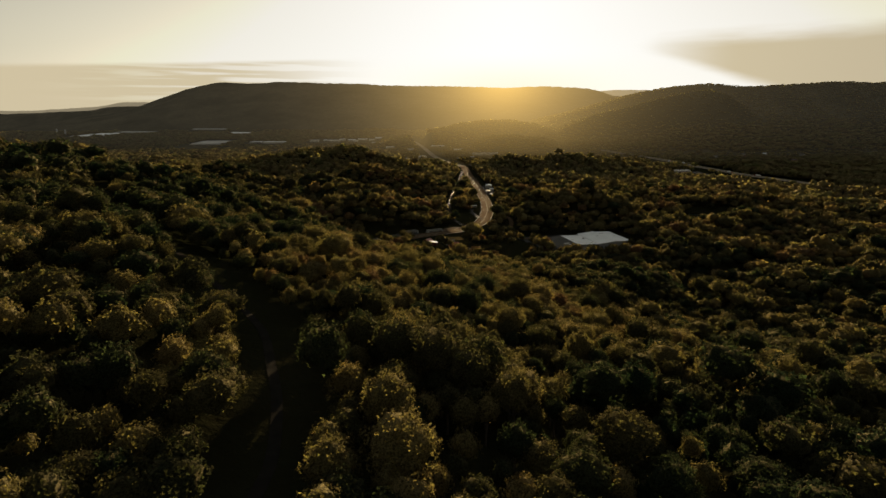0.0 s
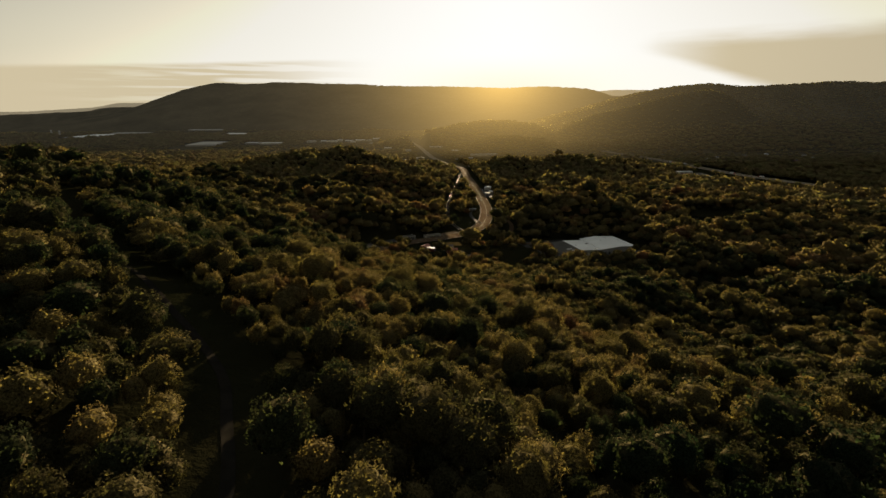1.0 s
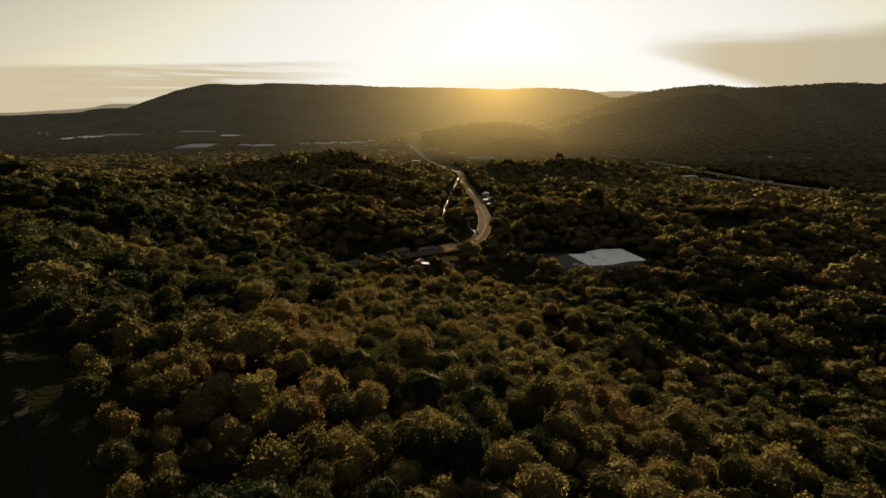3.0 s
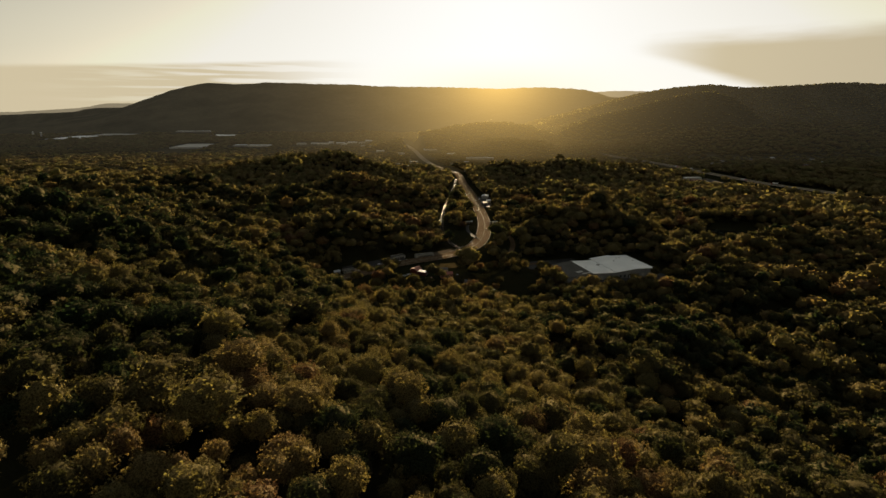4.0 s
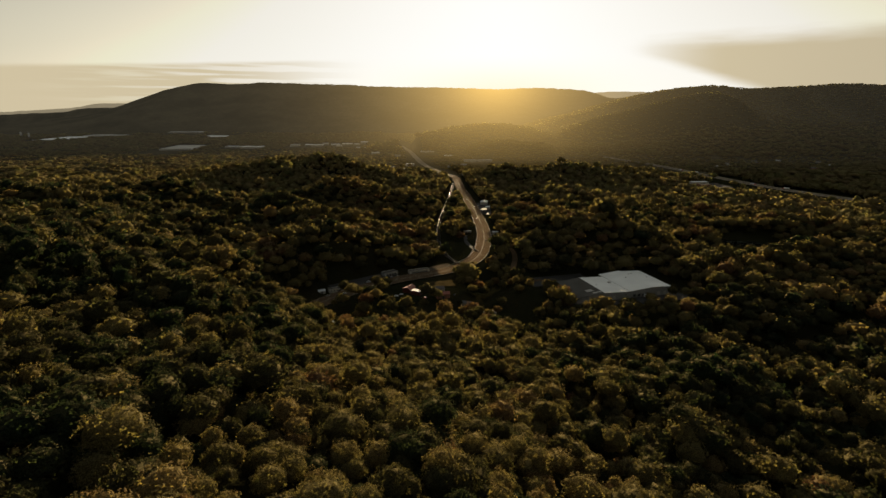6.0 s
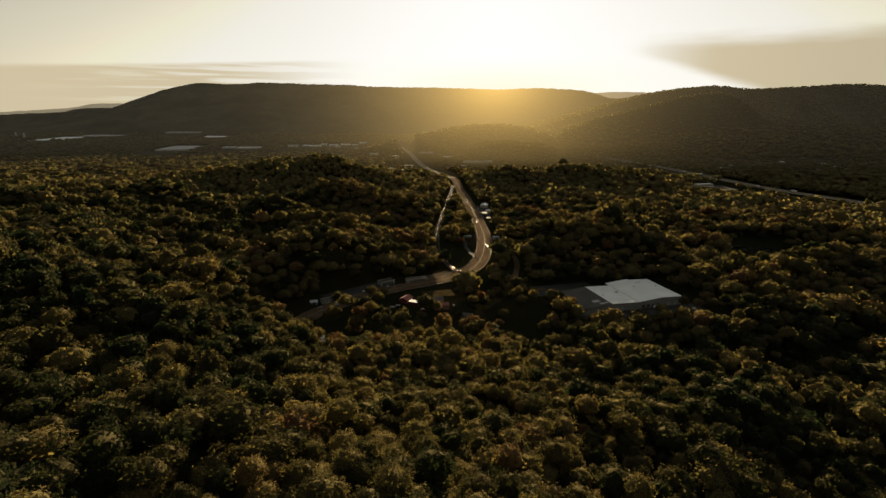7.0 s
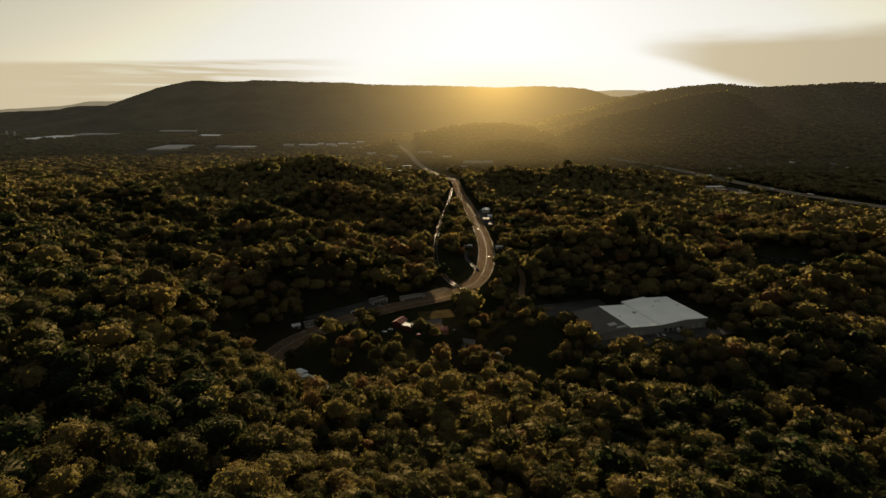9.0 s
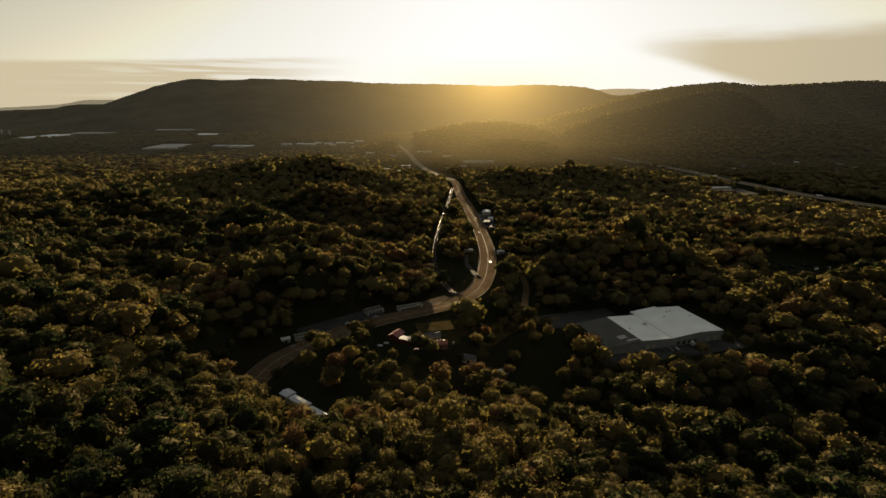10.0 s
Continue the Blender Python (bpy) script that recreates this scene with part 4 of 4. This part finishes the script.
# -------- railway beside the highway: bed, sleepers, four rails
bed = curve_points(STREET, 5)
railway = new("railway")
p = bed[:, :2]
d = np.gradient(p, axis=0)
d /= np.linalg.norm(d, axis=1)[:, None]
side = np.stack([d[:, 1], -d[:, 0]], 1)
for off in (-2.75, -1.25, 1.25, 2.75):
    prof = ((-0.06, 0.20), (-0.06, 0.36), (0.06, 0.36), (0.06, 0.20))
    v = np.array([[(*(p[i] + side[i] * (off + u)), bed[i, 2] + w) for u, w in prof] for i in range(len(bed))])
    new("rail", mesh_from("rail", v.reshape(-1, 3), grid_faces(len(bed), 4), M_STEEL)).parent = railway
bm = bmesh.new()
for i in range(len(bed) - 1):
    for t in range(3):
        c = p[i] + (p[i + 1] - p[i]) * t / 3
        for off in (-2.0, 2.0):
            e = c + side[i] * off
            q = Matrix.Translation((e[0], e[1], bed[i, 2] + 0.1)) @ Matrix.Rotation(math.atan2(d[i][1], d[i][0]), 4, "Z")
            bmesh.ops.create_cube(bm, size=1.0, matrix=q @ Matrix.Diagonal((0.25, 2.5, 0.2, 1)))
tagged(part("sleepers", bm, M_TIMBER, railway), kind="stuff")
tagged(railway, "double railway line with bright steel rails on ballast", "railway")


# -------- utility poles
def make_pole():
    pole = new("utility_pole")
    bm = bmesh.new()
    limb(bm, (0, 0, -0.5), (0, 0, 10.5), 0.17, 0.11, 8)
    part("post", bm, M_TIMBER, pole)
    boxed("crossarm", M_TIMBER, pole, -1.2, 1.2, -0.06, 0.06, 9.6, 9.75)
    for x in (-1.1, -0.4, 0.4, 1.1):
        boxed("insulator", M_CREAM, pole, x - 0.05, x + 0.05, -0.05, 0.05, 9.75, 9.95)
    return tagged(pole, "tarred timber utility pole beside the highway", "utility pole")


POLE = make_pole()
hw = ROADS["highway"][0]
for i in range(8, 60, 5):
    dd = hw[i + 1, :2] - hw[i, :2]
    dd /= np.linalg.norm(dd)
    q = hw[i, :2] + np.array((dd[1], -dd[0])) * (13.5 if i < 30 else -14)
    stand(POLE, q[0], q[1], math.degrees(math.atan2(dd[1], dd[0])) + 90, group="poles along the highway")


# -------- buildings
def openings(parent, w, d, h, count, kind, mat, size, sill, faces=("front", "back")):
    """Windows or doors set in the long walls, each with a frame."""
    for side_of in faces:
        y = -d / 2 if side_of == "front" else d / 2
        s = -1 if side_of == "front" else 1
        for i in range(count):
            x = -w / 2 + (i + 0.5) * w / count
            ww, hh = size
            fr = boxed(kind, M_CREAM, parent, x - ww / 2 - 0.12, x + ww / 2 + 0.12, min(y, y + s * 0.08), max(y, y + s * 0.08), sill - 0.1, sill + hh + 0.12)
            boxed("pane" if kind == "window" else "leaf", mat, fr, x - ww / 2, x + ww / 2, min(y + s * 0.04, y + s * 0.1), max(y + s * 0.04, y + s * 0.1), sill, sill + hh)


def house(name, label, category, x, y, turn, w, d, h, roof, wall_mat, roof_mat, windows=3, doors=1, group="", z=None, pitch=0.45, eaves=0.5):
    """A building w by d by h metres with a gabled, flat or single-pitch roof."""
    root = new(name)
    boxed("wall", wall_mat, root, -w / 2, w / 2, -d / 2, d / 2, -0.8, h)
    bm = bmesh.new()
    t = 0.25
    if roof == "gable":
        r = pitch * d / 2
        e = d / 2 + eaves
        k = pitch * eaves
        m4 = pose(0, 0, 0, 0, 0, 90)
        extruded(bm, ((-e, h - k), (0, h + r), (e, h - k), (e, h - k + t), (0, h + r + t), (-e, h - k + t)), -w / 2 - eaves, w / 2 + eaves)
        bmesh.ops.transform(bm, matrix=m4, verts=bm.verts)
        ends = bmesh.new()
        for s in (-1, 1):
            a = [ends.verts.new(v) for v in ((s * w / 2, -d / 2, h), (s * w / 2, d / 2, h), (s * w / 2, 0, h + r))]
            ends.faces.new(a if s > 0 else a[::-1])
            b = [ends.verts.new((v.co.x - s * 0.2, v.co.y, v.co.z)) for v in a]
            ends.faces.new(b[::-1] if s > 0 else b)
        part("gable", ends, wall_mat, root)
    elif roof == "shed":
        extruded(bm, ((-d / 2 - eaves, h), (d / 2 + eaves, h - pitch * d), (d / 2 + eaves, h - pitch * d + t), (-d / 2 - eaves, h + t)), -w / 2 - eaves, w / 2 + eaves)
        bmesh.ops.transform(bm, matrix=pose(0, 0, 0.05, 0, 0, 90), verts=bm.verts)
    else:
        box(bm, -w / 2 - 0.15, w / 2 + 0.15, -d / 2 - 0.15, d / 2 + 0.15, h, h + 0.3)
    bmesh.ops.recalc_face_normals(bm, faces=bm.faces)
    part("roof", bm, roof_mat, root)
    if roof == "flat":
        for s in (-1, 1):
            boxed("parapet", wall_mat, root, -w / 2 - 0.15, w / 2 + 0.15, s * d / 2 - 0.15, s * d / 2 + 0.15, h + 0.3, h + 0.8)
    if windows:
        openings(root, w, d, h, windows, "window", M_PANE, (min(1.5, w / windows * 0.5), min(1.3, h * 0.4)), h * 0.36)
    if doors:
        openings(root, w * 0.8, d, h, doors, "door", M_DOOR, (min(2.6, w / doors * 0.6), min(2.6, h * 0.72)), 0.0, ("front",))
    root.matrix_basis = pose(x, y, height_at(x, y) if z is None else z, 0, 0, turn)
    return tagged(root, label, category, group)


# the warehouse: a wide hall under four roof slopes, its west bay roofed in grey
WH = pose(213, 737, -8.0, 0, 0, 14.5)
warehouse = new("warehouse")
W_U = (-60.0, -27.0, 5.0, 34.0, 60.0)
W_H = (6.2, 9.2, 7.8, 10.4, 9.2)
FRONT, BACK, STEP = -27.0, 27.0, 35.5
for i, (name, mat, label) in enumerate((("roof", M_GREY_ROOF, "weathered grey roof sheets"), ("roof", M_WHITE_ROOF, "white roof membrane"), ("roof", M_WHITE_ROOF, "white roof membrane"), ("roof", M_WHITE_ROOF, "white roof membrane"))):
    a, b = W_U[i], W_U[i + 1]
    back = BACK if i < 2 else STEP if i == 2 else BACK + 5.5
    bm = bmesh.new()
    extruded(bm, ((a, W_H[i]), (b, W_H[i + 1]), (b, W_H[i + 1] + 0.35), (a, W_H[i] + 0.35)), FRONT - 0.4, back + 0.4)
    bmesh.ops.recalc_face_normals(bm, faces=bm.faces)
    part(name, bm, mat, warehouse, label)
    bm = bmesh.new()
    extruded(bm, ((a, -1.0), (b, -1.0), (b, W_H[i + 1]), (a, W_H[i])), FRONT, back)
    bmesh.ops.recalc_face_normals(bm, faces=bm.faces)
    part("wall", bm, M_WALL, warehouse)
for u in (-20, -14, 44, 52):
    dk = boxed("dock_door", M_CREAM, warehouse, u - 1.9, u + 1.9, FRONT - 0.12, FRONT + 0.1, 0.3, 4.6, label="pale roller door")
    for k in range(5):
        boxed("slat", M_CREAM, dk, u - 1.7, u + 1.7, FRONT - 0.17, FRONT - 0.11, 0.5 + k * 0.8, 1.15 + k * 0.8)
for u in (12, 18, 24, 30):
    boxed("dock_door", M_DOOR, warehouse, u - 1.6, u + 1.6, FRONT - 0.1, FRONT + 0.1, 0.8, 4.0, label="dark open loading bay")
r = random.Random(5)


def roof_height(u):
    return float(np.interp(u, W_U, W_H)) + 0.35


for k in range(5):
    u, v = r.uniform(-24, 57), r.uniform(-24, 24)
    z = roof_height(u)
    boxed("roof_vent", M_ZINC, warehouse, u - 0.6, u + 0.6, v - 0.6, v + 0.6, z - 0.3, z + 0.7, bevel=0.05)
for k, (u, v, a, b) in enumerate(((-38, -14, 4.0, 3), (-33, -22, 5, 1.6))):
    z = roof_height(u)
    s = (W_H[1] - W_H[0]) / 33.0
    bm = bmesh.new()
    extruded(bm, ((u - a, z - a * s + 0.01), (u + a, z + a * s + 0.01), (u + a, z + a * s + 0.06), (u - a, z - a * s + 0.06)), v - b, v + b)
    bmesh.ops.recalc_face_normals(bm, faces=bm.faces)
    part("roof_patch", bm, M_CONCRETE, warehouse, "pale repair patch on the grey roof")
for u in (-27.0,):
    boxed("gutter", M_ZINC, warehouse, u - 0.25, u + 0.25, FRONT - 0.4, BACK + 0.4, roof_height(u) - 0.02, roof_height(u) + 0.14)
bm = bmesh.new()
tube(bm, (5.0, FRONT, roof_height(5) + 0.05), (5.0, BACK, roof_height(5) + 0.05), 0.22, 6)
part("valley_gutter", bm, M_ZINC, warehouse, "dark valley gutter between roof slopes")
boxed("rooftop_unit", M_ZINC, warehouse, -2.5, 0.5, 3.0, 5.4, roof_height(-1) - 0.4, roof_height(-1) + 1.6, bevel=0.08)
warehouse.matrix_basis = WH
tagged(warehouse, "wide low warehouse with a white roof and one grey bay", "warehouse")


def yard_sheet(name, yard, mat, label, lift=0.0):
    cx, cy, hw_, hd, turn, z = yard
    bm = bmesh.new()
    box(bm, -hw_, hw_, -hd, hd, -0.6, 0.0)
    ob = part(name, bm, mat)
    ob.matrix_basis = pose(cx, cy, z + lift, 0, 0, turn)
    return tagged(ob, label, "yard", kind="structure")


yard_sheet("pavement", YARDS[0], M_LOT, "dark asphalt yard round the warehouse", -0.10)
yard_sheet("pavement", YARDS[1], M_LOT, "dark asphalt car park beside the warehouse", -0.07)
yard_sheet("pavement", YARDS[2], M_LOT, "asphalt forecourt beside the highway", 0.05)
yard_sheet("pavement", YARDS[5], M_LOT, "asphalt car park of a red store")
yard_sheet("gravel_apron", YARDS[8], M_APRON, "pale gravel apron where the railway meets the highway", 0.03)
yard_sheet("pavement", YARDS[6], M_LOT, "asphalt forecourt of a filling station", 0.03)


def at_hall(u, v):
    q = WH @ Vector((u, v, 0))
    return q.x, q.y


for u, v, turn in ((24, -34, 104), (30, 43, 14)):
    stand(TRAILER, *at_hall(u, v), turn, -8.1, "trailers at the warehouse")
for k, (u, v, c) in enumerate(((-52, 36, "dark"), (-47, 37, "silver"), (-40, 36, "white"), (-33, 37, "dark"), (-26, 38, "white"), (-18, 38, "red"), (-60, 33, "silver"), (-68, -8, "white"), (-67, -14, "dark"), (6, -33, "white"), (0, -32, "silver"), (-8, -33, "dark"))):
    stand(CARS[c], *at_hall(u, v), 104 + (k % 3) * 3, -8.06, "cars parked at the warehouse")

# low roadside buildings on the highway's far side
house("motel", "long low white roadside building with dark garage openings", "building", -13, 777, 24, 26, 6, 2.9, "flat", M_CREAM, M_SHINGLE, 0, 8, z=2.8)
house("shop", "low cream roadside shop with dark windows", "shop", -100, 712, 27, 22, 6, 3.0, "flat", M_CREAM, M_GREY_ROOF, 6, 1, z=2.7)
house("shed", "small pale shed beside the roadside shop", "shed", -117, 704, 27, 7, 5, 3.0, "gable", M_CREAM, M_PALE_ROOF, 1, 1, z=2.7)
house("garage", "dark flat-roofed garage set back from the forecourt", "garage", -48, 768, 35, 18, 8, 3.4, "flat", M_CONCRETE, M_GREY_ROOF, 0, 4, z=2.7)
for x, y, c, t in ((-64, 744, "white", 30), (-70, 740, "white", 40), (-58, 751, "dark", 30), (-40, 760, "dark", 35), (-45, 756, "silver", 40), (-92, 702, "white", 20), (-85, 718, "dark", 60), (-108, 694, "silver", 30)):
    stand(CARS[c], x, y, t, 2.76, "cars parked by the roadside")

# houses below the highway
house("barn", "barn with a bright bare metal roof", "barn", -13, 703, 62, 6, 11, 4.6, "shed", M_RED_SHEET, M_SHINY_ROOF, 2, 1, pitch=0.03)
house("barn", "red barn with a rusty gabled roof", "barn", -22, 713, 62, 12, 9, 4.4, "gable", M_RED_SHEET, M_RUST_ROOF, 2, 1)
house("house", "white clapboard house with a dark shingled roof", "house", 10, 709, 10, 13, 8, 5.2, "gable", M_CREAM, M_SHINGLE, 4, 1, "houses below the highway")
house("house", "brick house with a rusty red roof", "house", 15, 694, 12, 14, 8, 4.6, "gable", M_BRICK, M_RUST_ROOF, 4, 1, "houses below the highway")
house("house", "small white house under dark shingles among trees", "house", 40, 676, -20, 10, 7, 4.4, "gable", M_CREAM, M_SHINGLE, 3, 1, "houses below the highway")
house("house", "pale house with a grey roof among trees", "house", 62, 655, 25, 11, 7, 4.4, "gable", M_CREAM, M_PALE_ROOF, 3, 1, "houses below the highway")
for x, y, c in ((-30, 702, "white"), (-35, 697, "white"), (-4, 690, "red"), (2, 715, "silver"), (28, 700, "dark")):
    stand(CARS[c], x, y, 40 + x, None, "cars parked at the houses", 0.05)
yard_sheet("grass_field", (12, 737, 17, 10, 12, height_at(12, 737)), M_FIELD, "small field of dry brown grass", 0.3)

# long house with pale metal roofs on the slope
for dx, dy, w, dd_, t in ((-90, 613, 8, 7, -38), (-79, 603, 17, 5, -38), (-65, 590, 15, 4.6, -38)):
    house("house", "long low house under a pale blue-grey metal roof", "house", dx, dy, t, w, dd_, 4.6, "gable", M_CREAM, M_PALE_ROOF, 3, 1, "wings of the long house", pitch=0.22, z=3.4)

# filling station and sheds by the highway bend
station = new("filling_station")
boxed("canopy", M_CREAM, station, -9, 9, -5, 5, 4.6, 5.3, bevel=0.05, label="white flat canopy")
for x in (-6, 6):
    for y in (-3, 3):
        boxed("post", M_ZINC, station, x - 0.15, x + 0.15, y - 0.15, y + 0.15, 0, 4.6)
for x in (-4, 0, 4):
    boxed("pump", M_RED_SHEET, station, x - 0.3, x + 0.3, -0.4, 0.4, 0, 1.6, bevel=0.04)
station.matrix_basis = pose(104, 1160, 2.8, 0, 0, 84)
tagged(station, "filling station canopy on posts over red pumps", "filling station")
house("shop", "pale flat-roofed shop behind the filling station", "shop", 114, 1190, 86, 16, 9, 4.0, "flat", M_CREAM, M_PALE_ROOF, 5, 1, z=2.7)
house("store", "store with a pale sloping roof beside the highway", "store", 112, 1245, 80, 24, 14, 5, "gable", M_CREAM, M_PALE_ROOF, 4, 2, z=2.6, pitch=0.2)
house("shed", "open shed with a pale metal roof inside the bend", "shed", 60, 985, 8, 11, 6, 3.6, "gable", M_ZINC, M_PALE_ROOF, 0, 2, pitch=0.2)
house("shed", "shed with a white roof beside the highway", "shed", 104, 975, 10, 9, 7, 4.0, "gable", M_CREAM, M_PALE_ROOF, 1, 1, pitch=0.2)
for x, y, c in ((100, 1215, "dark"), (98, 1228, "white"), (99, 1180, "silver"), (23, 1040, "white"), (27, 1075, "white"), (50, 1050, "white")):
    stand(CARS[c], x, y, 84, None, "cars parked near the bend", 0.1)

# pond among the trees
pond = YARDS[7]
bm = bmesh.new()
ring = []
for k in range(40):
    a = k * 6.283 / 40
    s = 1 + 0.14 * math.sin(3 * a + 1) + 0.08 * math.sin(7 * a)
    ring.append(bm.verts.new((pond[2] * 1.0 * s * math.cos(a), pond[3] * 1.05 * s * math.sin(a), 0)))
bm.faces.new(ring)
ob = part("water", bm, M_WATER)
ob.matrix_basis = pose(pond[0], pond[1], pond[5] + 0.15, 0, 0, pond[4])
tagged(ob, "still pond reflecting the pale evening sky", "pond", kind="structure")

# red store and its car park beside the freeway
house("store", "red-fronted store with a flat roof", "store", 690, 1452, 12, 30, 16, 6, "flat", M_RED_SHEET, M_GREY_ROOF, 5, 1, z=8.0)
house("store", "long pale store with a flat roof by a car park", "store", 705, 1508, 8, 46, 14, 5, "flat", M_CREAM, M_WHITE_ROOF, 7, 2, z=8.0)
r = random.Random(11)
for k in range(26):
    c = r.choice(("white", "silver", "dark", "red", "white"))
    stand(CARS[c], 660 + (k % 9) * 8.5 + r.uniform(-0.6, 0.6), 1472 + (k // 9) * 9 + r.uniform(-0.5, 0.5), 90 + r.choice((0, 180)), 8.02, "cars in the store's car park")

# houses in the eastern valley
for k, (x, y) in enumerate(((1248, 2150), (1219, 2090), (1347, 2160), (1171, 1881), (1148, 1749), (960, 1734), (1477, 2120), (1210, 1644), (1377, 1747), (746, 1780), (914, 2150), (1010, 1980), (1090, 2060), (1300, 1900), (1420, 1980), (1040, 1830))):
    wall, roof_mat, words = ((M_CREAM, M_SHINGLE, "white house under dark shingles"), (M_BRICK, M_SHINGLE, "brick house under dark shingles"), (M_CREAM, M_PALE_ROOF, "white house with a pale metal roof"))[k % 3]
    house("house", words + " among trees", "house", x, y, r.uniform(0, 180), r.uniform(13, 20), r.uniform(8, 11), r.uniform(4.5, 6), "gable", wall, roof_mat, 4, 1, "houses in the valley")

# the distant town: long pale sheds and blocks
FAR = ((-2200, 3330, 150, 380, 8), (-2140, 3650, 240, 150, 10), (-1680, 3770, 230, 60, 5), (-1390, 3600, 160, 180, 10), (-1220, 2740, 140, 260, 8), (-985, 2745, 60, 50, 0), (-890, 2750, 110, 50, 0),
       (-700, 2830, 46, 40, 5), (-640, 2860, 34, 60, 8), (-585, 2820, 56, 34, 2), (-560, 2900, 30, 70, 8), (-500, 2850, 44, 50, 12), (-450, 2920, 52, 44, 8), (-395, 2880, 30, 40, 10), (-365, 2960, 40, 60, 10), (-470, 2790, 26, 20, 0), (-340, 2700, 60, 40, 10), (-300, 2600, 40, 22, 20),
       (-250, 2450, 36, 18, 10), (-150, 2350, 30, 16, 0), (-24, 2429, 60, 22, 0), (70, 2330, 44, 18, 5), (157, 2173, 70, 20, 2), (210, 2160, 40, 18, 0), (-40, 1790, 26, 14, 10), (105, 1775, 24, 14, 0), (100, 1860, 34, 16, 0), (186, 1830, 40, 14, 0),
       (-90, 1900, 30, 14, 5), (-140, 1960, 26, 12, 10), (-80, 2010, 30, 14, 0), (70, 1950, 34, 18, 20), (120, 2010, 40, 16, 0))
for k, (x, y, w, dd_, t) in enumerate(FAR):
    h = 5 + (k * 37 % 4)
    wall, roof_mat = ((M_CREAM, M_WHITE_ROOF), (M_CONCRETE, M_CONCRETE), (M_WALL, M_PALE_ROOF))[k % 3]
    house("commercial_building", ("long pale shed with a white roof in the distant town", "pale concrete block in the distant town", "grey hall with a pale metal roof in the distant town")[k % 3], "building",
          x, y, t, w, dd_, h, "flat", wall, roof_mat, max(3, int(w // 14)), 2, "buildings of the distant town")

# mast and cabin on the knoll
mast = new("radio_mast")
bm = bmesh.new()
for sx, sy in ((-1, -1), (1, -1), (1, 1), (-1, 1)):
    tube(bm, (sx * 1.6, sy * 1.6, -1), (sx * 0.3, sy * 0.3, 24), 0.12, 5)
for k in range(6):
    z, w = k * 3.8, 1.6 - 1.3 * (k * 3.8 + 1) / 25
    for a, b in (((-w, -w), (w, -w)), ((w, -w), (w, w)), ((w, w), (-w, w)), ((-w, w), (-w, -w))):
        tube(bm, (*a, z), (*b, z + 3.0), 0.07, 4)
part("lattice", bm, M_ZINC, mast)
boxed("dish", M_CREAM, mast, -0.9, 0.9, -0.9, -0.5, 19, 21, bevel=0.2)
mast.matrix_basis = pose(270, 2700, height_at(270, 2700), 0, 0, 0)
tagged(mast, "steel lattice radio mast on a wooded knoll", "mast")
house("cabin", "small equipment cabin with a bright metal roof below a mast", "cabin", 276, 2690, 10, 12, 9, 6, "flat", M_CREAM, M_SHINY_ROOF, 0, 1)

# two pale towers in the western plain
for x, y in ((-2560, 3460), (-2420, 3340)):
    tower = new("silo")
    bm = bmesh.new()
    limb(bm, (0, 0, -1), (0, 0, 34), 6.0, 5.6, 20)
    part("shaft", bm, M_CONCRETE, tower)
    bm = bmesh.new()
    limb(bm, (0, 0, 34), (0, 0, 38), 5.9, 0.6, 20)
    part("cap", bm, M_ZINC, tower)
    tower.matrix_basis = pose(x, y, height_at(x, y), 0, 0, 0)
    tagged(tower, "tall pale concrete silo on the plain", "silo", "silos on the plain")
